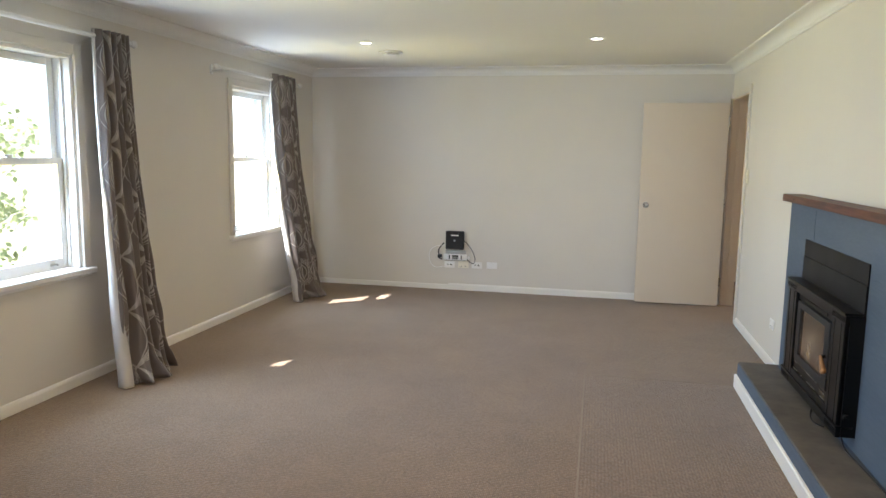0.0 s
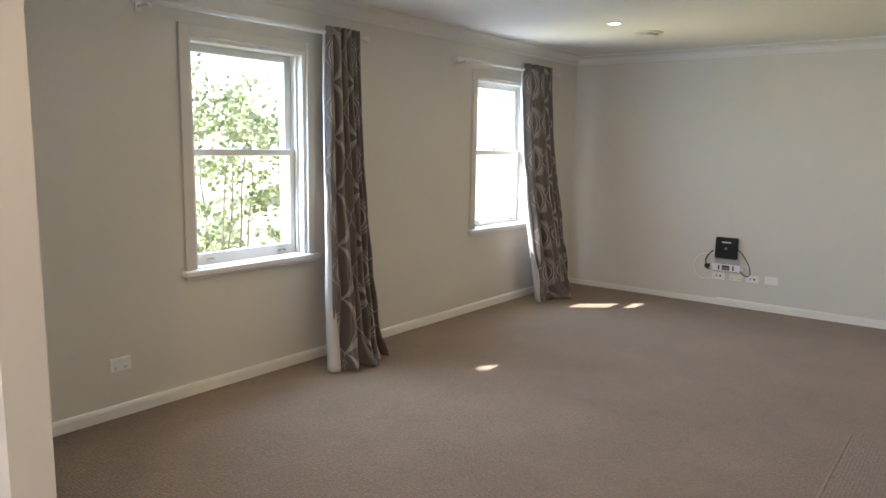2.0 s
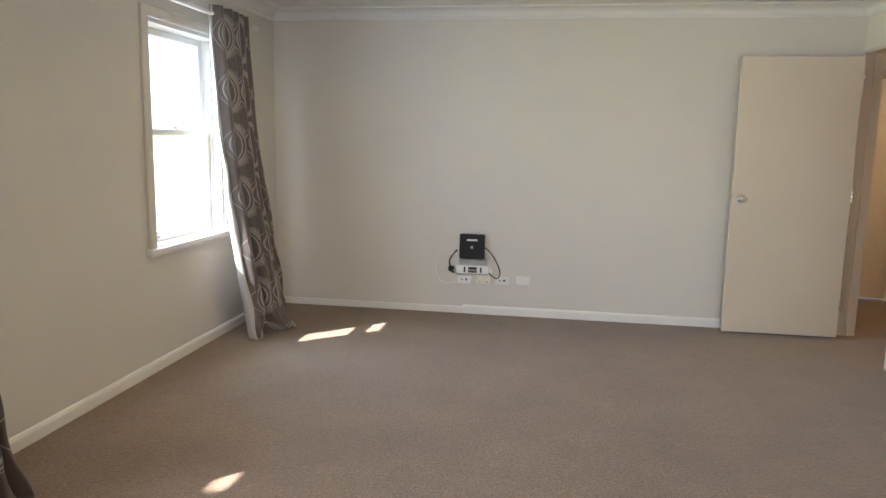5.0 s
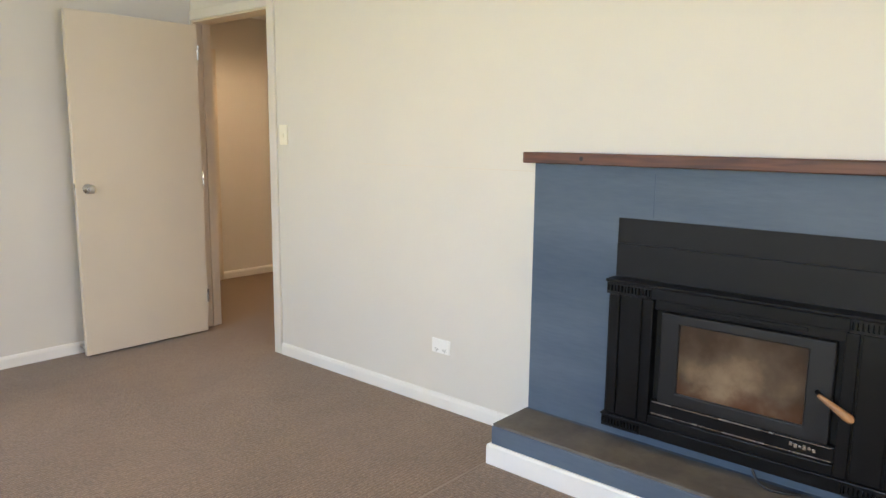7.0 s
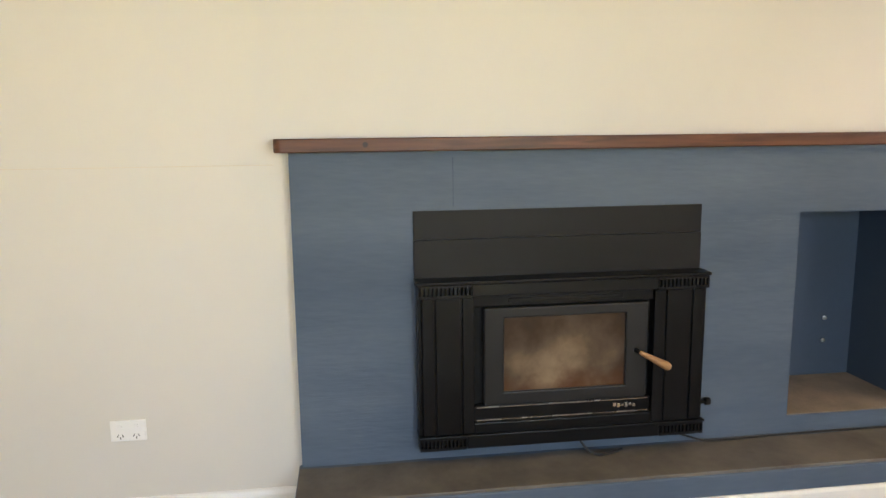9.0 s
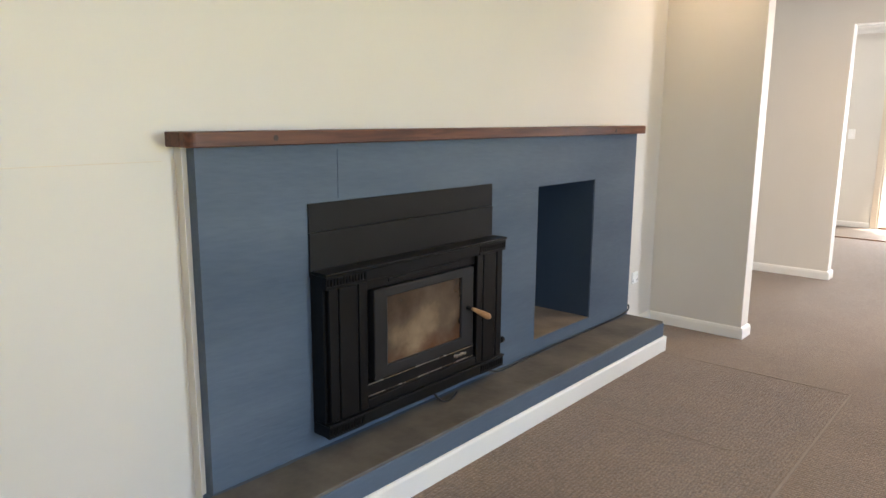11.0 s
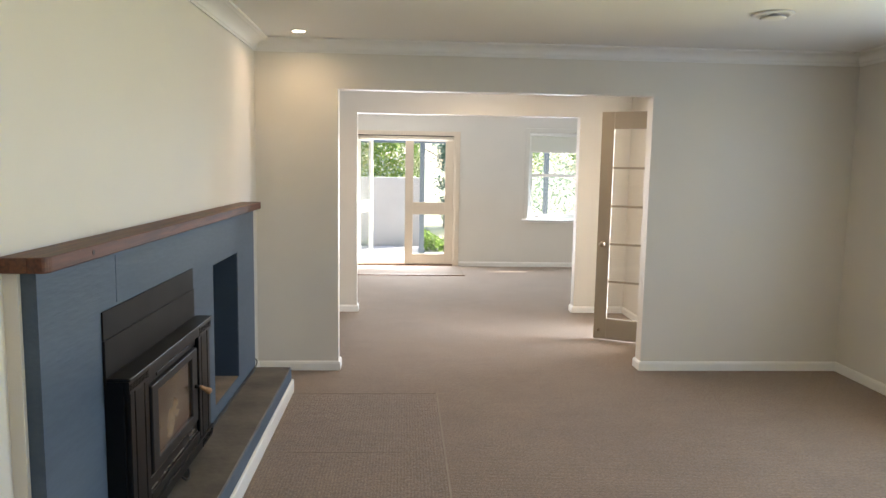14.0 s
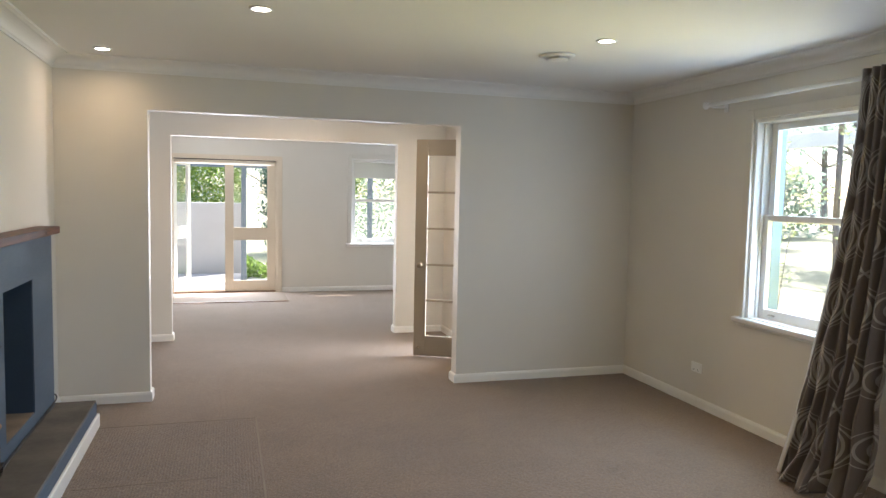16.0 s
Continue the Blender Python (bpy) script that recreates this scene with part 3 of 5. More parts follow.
# ---- windows ----
def sash_window(name, label, width, z0, z1, m):
    """Double-hung sash window; local x along the wall, y into the room (0 at the wall's face), z up; x from 0 to width."""
    w = thing(name, label, "window", m, kind="structure")
    A, T = 0.062, 0.020
    for nm, bx in (("architrave_side", (-A, 0, z0 - 0.005, 0.004, T, z1 + A)), ("architrave_side", (width - 0.004, 0, z0 - 0.005, width + A, T, z1 + A)),
                   ("architrave_head", (0.004, 0, z1 - 0.004, width - 0.004, T - 0.002, z1 + A))):
        part(nm, box(*bx, bevel=0.005), M_ARCH, w)
    part("window_sill", box(-A - 0.022, -0.115, z0 - 0.045, width + A + 0.022, 0.045, z0 - 0.006, bevel=0.010, seg=3), M_WHITE, w, "white rounded timber sill")
    part("sill_apron", box(-A, 0, z0 - 0.062, width + A, 0.014, z0 - 0.046, bevel=0.003), M_TRIM, w)
    F = 0.026
    for bx in ((0, -0.163, z0 - 0.02, F, -0.004, z1), (width - F, -0.163, z0 - 0.02, width, -0.004, z1)):
        part("jamb", box(*bx, bevel=0.002), M_WHITE, w)
    part("head_jamb", box(F, -0.2, z1 - F, width - F, -0.004, z1, bevel=0.002), M_WHITE, w)
    for bx in ((-0.02, -0.240, z0 - 0.007, F + 0.006, -0.165, z1), (width - F - 0.006, -0.240, z0 - 0.007, width + 0.02, -0.165, z1)):
        part("outer_casing", box(*bx, bevel=0.003), M_CASING, w, "blue painted outer casing")
    part("outer_sill", box(-0.03, -0.27, z0 - 0.05, width + 0.03, -0.116, z0 - 0.008, bevel=0.006), M_WHITE, w)
    for s in (0, 1):
        x0 = F if s == 0 else width - F - 0.012
        part("staff_bead", box(x0, -0.076, z0, x0 + 0.012, -0.056, z1 - F, bevel=0.003), M_WHITE, w)
    zm = (z0 + z1) / 2 + 0.008
    for nm, y0, y1, a, b, top, bot in (("lower_sash", -0.118, -0.080, z0 - 0.005, zm + 0.022, 0.038, 0.072),
                                       ("upper_sash", -0.160, -0.122, zm - 0.022, z1 - F, 0.045, 0.040)):
        S = 0.050
        bm = bmesh.new()
        xa, xb = F + 0.002, width - F - 0.002
        add_box(bm, xa, y0, a, xa + S, y1, b, 0.004)
        add_box(bm, xb - S, y0, a, xb, y1, b, 0.004)
        add_box(bm, xa + S - 0.001, y0 + 0.001, b - top, xb - S + 0.001, y1 - 0.001, b, 0.004)
        add_box(bm, xa + S - 0.001, y0 + 0.001, a, xb - S + 0.001, y1 - 0.001, a + bot, 0.004)
        sash = part(nm, bm, M_WHITE, w, "white painted timber sash")
        pane = part("pane", box(xa + S - 0.006, (y0 + y1) / 2 - 0.002, a + bot - 0.006, xb - S + 0.006, (y0 + y1) / 2 + 0.002, b - top + 0.006), M_PANE, sash, "clear glass pane")
        pane.visible_shadow = False
        if nm == "lower_sash":
            for k in (0.16, 0.84):
                x = xa + (xb - xa) * k
                bm = box(x - 0.028, y1, a + 0.028, x + 0.028, y1 + 0.006, a + 0.042, 0.002)
                add_box(bm, x - 0.024, y1 + 0.004, a + 0.030, x + 0.024, y1 + 0.022, a + 0.035, 0.002)
                part("sash_lift", bm, M_CHROME, sash, "small metal sash lift")
    bm = add_cyl(bmesh.new(), (width / 2, -0.102, zm + 0.022), (width / 2, -0.102, zm + 0.034), 0.018)
    add_box(bm, width / 2 - 0.032, -0.108, zm + 0.030, width / 2 + 0.032, -0.096, zm + 0.040, 0.003)
    part("sash_latch", bm, M_CHROME, w, "dull metal sash latch")
    return w


def west(y1):
    return pose(XL, y1, 0, 0, 0, -90)


sash_window("window_1", "white painted double-hung timber sash window beside a patterned curtain", W1[1] - W1[0], *WZ, west(W1[1]))
sash_window("window_2", "white painted double-hung timber sash window near the room corner", W2[1] - W2[0], *WZ, west(W2[1]))
sash_window("window_3", "white sash window with a rolled blind in the far room", W3[1] - W3[0], *WZ, pose(W3[0], YF, 0))

blind = thing("roller_blind", "white roller blind drawn partly down over the far window", "blind", pose(W3[0], YF, 0))
bw = W3[1] - W3[0]
part("roller", add_cyl(bmesh.new(), (0.03, -0.012, 2.035), (bw - 0.03, -0.012, 2.035), 0.018), M_WHITE, blind)
part("fabric", box(0.035, -0.012, 1.79, bw - 0.035, -0.009, 2.03), M_BLIND, blind, "translucent white blind cloth")
part("bottom_bar", box(0.035, -0.018, 1.775, bw - 0.035, -0.004, 1.792, 0.004), M_WHITE, blind)


# ---- curtain rods and curtains ----
def curtain_rod(y0, y1, x, z, label):
    r = thing("curtain_rod", label, "curtain rod", pose(x, y0, z), group="curtain rods")
    ln = y1 - y0
    part("pole", add_cyl(bmesh.new(), (0, 0, 0), (0, ln, 0), 0.014, seg=18), M_WHITE, r, "white painted pole", True)
    for s, e in ((-1, 0.0), (1, ln)):
        q = Matrix.Translation((0, e, 0)) @ Matrix.Rotation(radians(-90 * s), 4, "X")
        part("finial", lathe([(0.014, 0), (0.019, 0.004), (0.019, 0.012), (0.013, 0.02), (0.024, 0.034), (0.026, 0.046), (0.018, 0.058), (0.004, 0.064)], q), M_WHITE, r, "turned white finial", True)
    for e in (0.05, ln - 0.05):
        bm = box(XL - x, e - 0.018, -0.05, XL - x + 0.012, e + 0.018, 0.03, 0.004)
        add_box(bm, XL - x + 0.01, e - 0.009, -0.026, 0.008, e + 0.009, -0.012, 0.003)
        add_box(bm, -0.018, e - 0.010, -0.028, 0.018, e + 0.010, -0.013, 0.004)
        part("bracket", bm, M_WHITE, r, "white wall bracket")
    return r


ROD_X, ROD_Z = -2.985, 2.205
curtain_rod(2.75, 4.37, ROD_X, ROD_Z, "white wooden curtain rod on brackets over a sash window")
curtain_rod(5.52, 7.10, ROD_X, ROD_Z - 0.015, "white wooden curtain rod reaching to the room corner")


def curtain(y0, y1, yb0, yb1, xb, folds, seed, label):
    """Gathered full-length curtain that flares and crumples on the floor."""
    rnd = random.Random(seed)
    bm = bmesh.new()
    uvl = bm.loops.layers.uv.new("UVMap")
    NU, NV = 160, 90
    ph = [rnd.uniform(-0.5, 0.5) for _ in range(folds + 2)]
    top, grid = ROD_Z + 0.035, []
    cloth = 0.80
    for j in range(NV + 1):
        v = j / NV
        row = []
        f = v ** 1.7
        for i in range(NU + 1):
            u = i / NU
            a = y0 + (y1 - y0) * u
            b = yb0 + (yb1 - yb0) * u
            y = a + (b - a) * f
            amp = 0.034 + 0.022 * v
            wob = (0.9 * math.sin(3.1 * v + ph[int(u * folds)]) + 0.7 * noise.noise(Vector((u * 3, v * 2.2, seed)))) * v
            s = math.sin(2 * math.pi * folds * u ** 1.3 + wob)
            s = math.copysign(abs(s) ** 0.75, s)
            s += 0.30 * v * math.sin(2 * math.pi * folds * 2.3 * u + 4 * v + seed)
            x = ROD_X + (xb - ROD_X) * v ** 1.8 * (1 - 0.15 * u) + amp * s * (0.75 + 0.25 * math.sin(5 * u + seed))
            nz = noise.noise(Vector((u * 5 + seed, v * 6, 1.3)))
            # diagonal drag creases low down
            cr = noise.noise(Vector((u * 7 + v * 9, v * 5 - u * 4 + seed, 7.7)))
            x += (0.022 * nz + 0.034 * cr * v) * v + (0.03 + 0.06 * v) * math.sin(math.pi * u ** 0.8)
            y += 0.018 * noise.noise(Vector((u * 6, v * 7 + seed, 4.2))) * (0.3 + v)
            z = top * (1 - v) + 0.006
            if v > 0.93:
                k = (v - 0.93) / 0.07
                x += 0.060 * k * (0.5 + nz) + 0.02 * k * math.sin(23 * u + seed)
                y += 0.035 * k * math.sin(17 * u + 2 * seed)
                z += 0.022 * k * abs(math.sin(9 * u + seed)) * (1 - 0.4 * k)
            row.append((bm.verts.new((x, y, z)), u * cloth, v * 2.2))
        grid.append(row)
    for j in range(NV):
        for i in range(NU):
            q = (grid[j][i], grid[j + 1][i], grid[j + 1][i + 1], grid[j][i + 1])
            fc = bm.faces.new([p[0] for p in q])
            fc.smooth = True
            for lp, p in zip(fc.loops, q):
                lp[uvl].uv = (p[1], p[2])
    bmesh.ops.recalc_face_normals(bm, faces=bm.faces)
    c = thing("curtain", label, "curtain", group="curtains")
    ob = part("cloth", bm, M_CURTAIN, c, "taupe satin cloth with pale interlaced ogee bands")
    so = ob.modifiers.new("thick", "SOLIDIFY")
    so.thickness = 0.003
    # turned-back lining along the edge that faces the window
    bm = bmesh.new()
    rows = []
    for j in range(NV + 1):
        v = j / NV
        f = v ** 1.7
        y = y0 + (yb0 - y0) * f
        x = ROD_X + (xb - ROD_X) * v ** 1.8 + 0.016 * noise.noise(Vector((0.3, v * 7 + seed, 2.2)))
        z = top * (1 - v) + 0.008
        wd = 0.014 + 0.090 * max(0.0, (v - 0.42) / 0.58) ** 0.8
        rows.append([bm.verts.new((x - 0.012, y - 0.006, z)), bm.verts.new((x + wd * 0.5, y - 0.012 - 0.01 * v, z)), bm.verts.new((x + wd * 0.75, y + 0.012 + 0.02 * v, z))])
    for a, b in zip(rows, rows[1:]):
        for k in range(2):
            bm.faces.new((a[k], b[k], b[k + 1], a[k + 1])).smooth = True
    lin = part("lining_edge", bm, M_LINING, c, "pale lining showing along the edge")
    so = lin.modifiers.new("thick", "SOLIDIFY")
    so.thickness = 0.003
    for k in range(folds):
        y = y0 + (y1 - y0) * (k + 0.5) / folds
        bmr = lathe([(0.016, -0.002), (0.026, -0.002), (0.026, 0.002), (0.016, 0.002)], Matrix.Translation((ROD_X, y, ROD_Z)) @ Matrix.Rotation(radians(90), 4, "X"), 18)
        part("eyelet", bmr, M_CHROME, c, "metal eyelet ring on the pole")
    return c


curtain(4.02, 4.33, 3.855, 4.355, -2.78, 6, 3, "taupe patterned satin curtain gathered beside a sash window, pooling on carpet")
curtain(6.48, 7.02, 6.60, 7.28, -2.82, 5, 8, "taupe patterned satin curtain gathered near the room corner, reaching the carpet")


# ---- fireplace ----
FS = thing("fireplace_surround", "blue-grey painted fireplace surround with a square log niche", "fireplace")
BY0, BY1 = 2.10, 4.905
NY0, NY1, NZ0, NZ1 = 2.57, 3.12, 0.245, 1.012
STOVE = (3.55, 4.45, 0.22, 0.80)
part("body", panel("x", BREAST_X + 0.042, XR, BY0 - 0.012, BY1 + 0.016, 0.0, 1.2475, [(NY0, NY1, NZ0, NZ1), STOVE]), M_WALL, FS, "cream painted chimney breast sides")
bm = panel("x", BREAST_X, BREAST_X + 0.042, BY0, BY1, 0.164, 1.2475, [(NY0, NY1, NZ0, NZ1), STOVE])
part("painted_face", bm, M_BLUE, FS, "blue-grey brush-painted face")
nd = 0.40
e = 0.004
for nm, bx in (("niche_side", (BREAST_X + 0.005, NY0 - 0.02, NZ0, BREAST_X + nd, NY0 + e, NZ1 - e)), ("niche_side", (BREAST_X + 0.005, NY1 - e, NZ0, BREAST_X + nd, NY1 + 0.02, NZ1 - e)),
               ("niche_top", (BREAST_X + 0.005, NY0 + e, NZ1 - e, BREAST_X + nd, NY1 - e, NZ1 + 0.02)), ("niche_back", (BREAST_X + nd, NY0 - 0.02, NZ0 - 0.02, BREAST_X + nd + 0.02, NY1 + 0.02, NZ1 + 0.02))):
    part(nm, box(*bx), M_BLUE_D, FS, "darker blue niche lining")
part("niche_floor", box(BREAST_X + 0.006, NY0 - 0.02, NZ0 - 0.03, BREAST_X + nd, NY1 + 0.02, NZ0 + 0.003), M_DUST, FS, "dusty bare niche floor")
part("sheet_joint", box(BREAST_X - 0.0012, 4.372, 1.06, BREAST_X + 0.002, 4.3745, 1.225), M_BLUE_D, FS, "fine vertical crack")
part("sheet_joint", box(BREAST_X - 0.0010, NY1 + 0.003, 0.985, BREAST_X + 0.002, NY1 + 0.36, 0.9865), M_BLUE, FS)
for z in (0.40, 0.50):
    part("screw", lathe([(0.010, 0), (0.009, 0.004), (0.004, 0.006)], Matrix.Translation((BREAST_X + nd - 0.001, 2.70, z)) @ Matrix.Rotation(radians(-90), 4, "Y"), 10), M_CHROME, FS, "small bright screw head")

hearth = thing("hearth", "raised hearth, grey slate top and blue-grey painted front", "hearth")
HXF = 1.070
HY_0, HY_1 = 2.13, 4.918
part("body", box(HXF, HY_0, 0.0, XR - 0.001, HY_1, 0.165, 0.006), M_BLUE, hearth, "blue-grey painted riser")
bm = box(HXF + 0.004, HY_0 + 0.004, 0.162, BREAST_X - 0.001, HY_1 - 0.004, 0.176, 0.004)
part("top", bm, M_STONE, hearth, "worn grey slate top")
# wall paint brushed a little way over the slate along the foot of the breast
rp = random.Random(11)
bm = bmesh.new()
edge = []
for k in range(61):
    y = HY_0 + 0.01 + (HY_1 - HY_0 - 0.02) * k / 60
    w = 0.020 + 0.012 * noise.noise(Vector((y * 5, 0.3, 2.0))) + rp.uniform(-0.003, 0.003)
    edge.append((bm.verts.new((BREAST_X - 0.0015, y, 0.1772)), bm.verts.new((BREAST_X - w, y, 0.1768))))
for p, q in zip(edge, edge[1:]):
    bm.faces.new((p[0], p[1], q[1], q[0]))
part("paint_smear", bm, M_BLUE, hearth, "blue-grey paint brushed onto the slate")
part("kick_board", sweep([(HXF, HY_1), (HXF, HY_0)], [(0, 0), (-0.014, 0), (-0.014, 0.078), (-0.008, 0.088), (0, 0.088)]), M_TRIM, hearth, "white skirting along the hearth")
part("kick_board", sweep([(XR - 0.02, HY_1), (HXF - 0.014, HY_1)], [(0, 0), (-0.014, 0), (-0.014, 0.078), (-0.008, 0.088), (0, 0.088)]), M_TRIM, hearth)
part("kick_board", sweep([(HXF - 0.014, HY_0), (XR - 0.02, HY_0)], [(0, 0), (-0.014, 0), (-0.014, 0.078), (-0.008, 0.088), (0, 0.088)]), M_TRIM, hearth)

struct("plaster_crack", sweep([(XR, 4.96), (XR, 5.3), (XR, 5.62), (XR, 6.1)], [(0, 1.205), (0.0012, 1.2055), (0.0012, 1.2065), (0, 1.207)]), M_FRAME, "fine horizontal crack in the plaster beside the mantel", "crack")

# mantel shelf: back board and a front edging with rounded corners
my0, my1, mx, rr, mj = 2.078, 4.948, 1.268, 0.03, 1.318
MZ0, MZ1 = 1.247, 1.291
mantel = thing("mantel_shelf", "dark red-brown timber mantel shelf along the top of the fireplace surround", "mantel")
part("board", box(mj + 0.0012, my0, MZ0, XR, my1, MZ1 - 0.0008, 0.003), M_MANTEL, mantel)
outline = [(mj, my0)] + [(mx + rr - rr * math.sin(a * math.pi / 12), my0 + rr - rr * math.cos(a * math.pi / 12)) for a in range(7)] + [
    (mx + rr - rr * math.cos(a * math.pi / 12), my1 - rr + rr * math.sin(a * math.pi / 12)) for a in range(7)] + [(mj, my1)]
bm = bmesh.new()
rows = []
for z, inset in ((MZ0, 0.003), (MZ0 + 0.003, 0.0), (MZ1 - 0.004, 0.0), (MZ1 - 0.001, 0.0015), (MZ1, 0.004)):
    rows.append([bm.verts.new((min(x + inset, mj), min(max(y, my0 + inset), my1 - inset), z)) for x, y in outline])
bm.faces.new(rows[0])
bm.faces.new(rows[-1][::-1])
for lo, hi in zip(rows, rows[1:]):
    for k in range(len(outline)):
        n2 = (k + 1) % len(outline)
        bm.faces.new((lo[k], hi[k], hi[n2], lo[n2]))
bmesh.ops.recalc_face_normals(bm, faces=bm.faces)
part("front_edging", bm, M_MANTEL, mantel)
for y, z in ((4.66, 1.270), (2.46, 1.267)):
    part("knot", add_cyl(bmesh.new(), (mx - 0.0008, y, z), (mx + 0.006, y, z), 0.009, seg=12), M_KNOT, mantel, "dark knot in the timber")


# wood heater built into the surround
ST = thing("wood_heater", "black cast-iron wood heater insert with a sooty glass door", "wood heater")
SX = 1.235
SY0, SY1 = 3.497, 4.505
part("back_plate", box(BREAST_X - 0.010, SY0, 0.80, BREAST_X - 0.001, SY1 + 0.004, 0.952, 0.001), M_IRON_P, ST, "black sheet steel filler plate")
part("back_plate", box(BREAST_X - 0.007, SY0, 0.953, BREAST_X - 0.001, SY1 + 0.004, 1.050, 0.001), M_IRON_P, ST, "black sheet steel upper plate")
part("top_shelf", box(SX - 0.006, SY0 - 0.006, 0.812, BREAST_X - 0.011, SY1 + 0.006, 0.824, 0.004), M_IRON, ST)


def louvre(y0, y1, z0, z1, n, depth=0.02):
    """A band with upright slots cut through it."""
    bm = bmesh.new()
    zl, zh = z0 + (z1 - z0) * 0.22, z1 - (z1 - z0) * 0.2
    add_box(bm, SX, y0, z0, SX + depth, y1, zl)
    add_box(bm, SX, y0, zh, SX + depth, y1, z1)
    st = (y1 - y0) / n
    for k in range(n + 1):
        yc = y0 + st * k
        add_box(bm, SX, max(y0, yc - st * 0.27), zl, SX + depth, min(y1, yc + st * 0.27), zh)
    add_box(bm, SX + depth - 0.002, y0, z0, SX + depth, y1, z1)
    return bm


part("top_band", box(SX, 3.68, 0.770, SX + 0.05, 4.325, 0.811, 0.003), M_IRON, ST)
part("vent_grille", louvre(SY0, 3.679, 0.768, 0.811, 13), M_IRON, ST, "slotted black vent")
part("vent_grille", louvre(4.326, SY1, 0.768, 0.811, 13), M_IRON, ST, "slotted black vent")
for y0, y1 in ((3.512, 3.690), (4.318, 4.492)):
    pil = part("pilaster", box(SX + 0.012, y0, 0.292, BREAST_X + 0.03, y1, 0.767), M_IRON, ST, "fluted black side panel")
    a, b = y0 + 0.045, y1 - 0.045
    for p, q in ((y0, a - 0.006), (a, b), (b + 0.006, y1)):
        part("flute", box(SX + 0.003, p, 0.293, SX + 0.02, q, 0.766, 0.003), M_IRON, pil)
bm = bmesh.new()
add_box(bm, SX, 3.66, 0.240, SX + 0.06, 4.345, 0.290, 0.004)
add_box(bm, SX - 0.006, SY0 - 0.004, 0.284, SX + 0.07, SY1 + 0.004, 0.292, 0.003)
part("base_band", bm, M_IRON, ST)
part("vent_grille", louvre(SY0, 3.659, 0.240, 0.284, 12), M_IRON, ST, "slotted black vent")
part("vent_grille", louvre(4.346, SY1, 0.240, 0.284, 12), M_IRON, ST, "slotted black vent")
part("side_cheek", box(SX + 0.021, SY0, 0.242, BREAST_X + 0.02, SY0 + 0.012, 0.811), M_IRON, ST)
part("side_cheek", box(SX + 0.021, SY1 - 0.012, 0.242, BREAST_X + 0.02, SY1, 0.811), M_IRON, ST)
part("firebox", box(SX + 0.045, 3.58, 0.25, XR + 0.3, 4.42, 0.768), M_DARK, ST)
bm = bmesh.new()
add_box(bm, SX + 0.018, 3.690, 0.730, SX + 0.044, 4.318, 0.768, 0.003)
add_box(bm, SX + 0.022, 3.80, 0.742, SX + 0.014, 4.20, 0.757, 0.003)
part("door_lintel", bm, M_IRON, ST)
part("air_bar", box(SX + 0.016, 3.690, 0.330, SX + 0.044, 4.318, 0.384, 0.004), M_IRON, ST)
for z in (0.333, 0.378):
    part("bright_strip", box(SX + 0.013, 3.70, z, SX + 0.017, 4.308, z + 0.003), M_CHROME, ST, "thin bright metal line")
for k in range(6):
    part("badge_mark", box(SX + 0.013, 3.745 + 0.014 * k, 0.350 + 0.004 * (k % 2), SX + 0.017, 3.756 + 0.014 * k, 0.362 + 0.003 * (k % 3), 0.001), M_CHROME, ST, "small pale badge stroke")
part("sill_strip", box(SX + 0.004, 3.690, 0.290, SX + 0.044, 4.318, 0.329, 0.004), M_IRON, ST)
DY0, DY1, DZ0, DZ1 = 3.712, 4.284, 0.388, 0.727
GY0, GY1, GZ0, GZ1 = 3.790, 4.216, 0.434, 0.692
door_h = part("door", panel("x", SX + 0.004, SX + 0.040, DY0, DY1, DZ0, DZ1, [(GY0, GY1, GZ0, GZ1)]), M_STOVE_DOOR, ST, "black framed stove door")
bv = door_h.modifiers.new("round", "BEVEL")
bv.width, bv.segments, bv.limit_method = 0.005, 2, "ANGLE"
part("glass", box(SX + 0.014, GY0 - 0.004, GZ0 - 0.004, SX + 0.020, GY1 + 0.004, GZ1 + 0.004), M_SOOT, door_h, "soot-browned stove glass")
part("handle_stem", add_cyl(bmesh.new(), (SX + 0.008, 3.754, 0.558), (SX - 0.018, 3.736, 0.550), 0.009, 0.007), M_IRON, door_h, smooth=True)
hq = Matrix.Translation((SX - 0.018, 3.738, 0.551)) @ Vector((-0.10, -0.86, -0.46)).to_track_quat("Z", "Y").to_matrix().to_4x4()
part("handle_grip", lathe([(0.006, -0.01), (0.008, 0.0), (0.009, 0.016), (0.0115, 0.05), (0.0145, 0.086), (0.0145, 0.100), (0.010, 0.109), (0.004, 0.112)], hq, 16), M_HANDLE, door_h, "turned bare-wood handle", True)
part("damper_knob", lathe([(0.008, 0), (0.008, 0.02), (0.014, 0.024), (0.014, 0.04), (0.006, 0.043)], Matrix.Translation((SX + 0.03, SY0 + 0.004, 0.345)) @ Matrix.Rotation(radians(90), 4, "X"), 14), M_IRON, ST, "small black side knob")

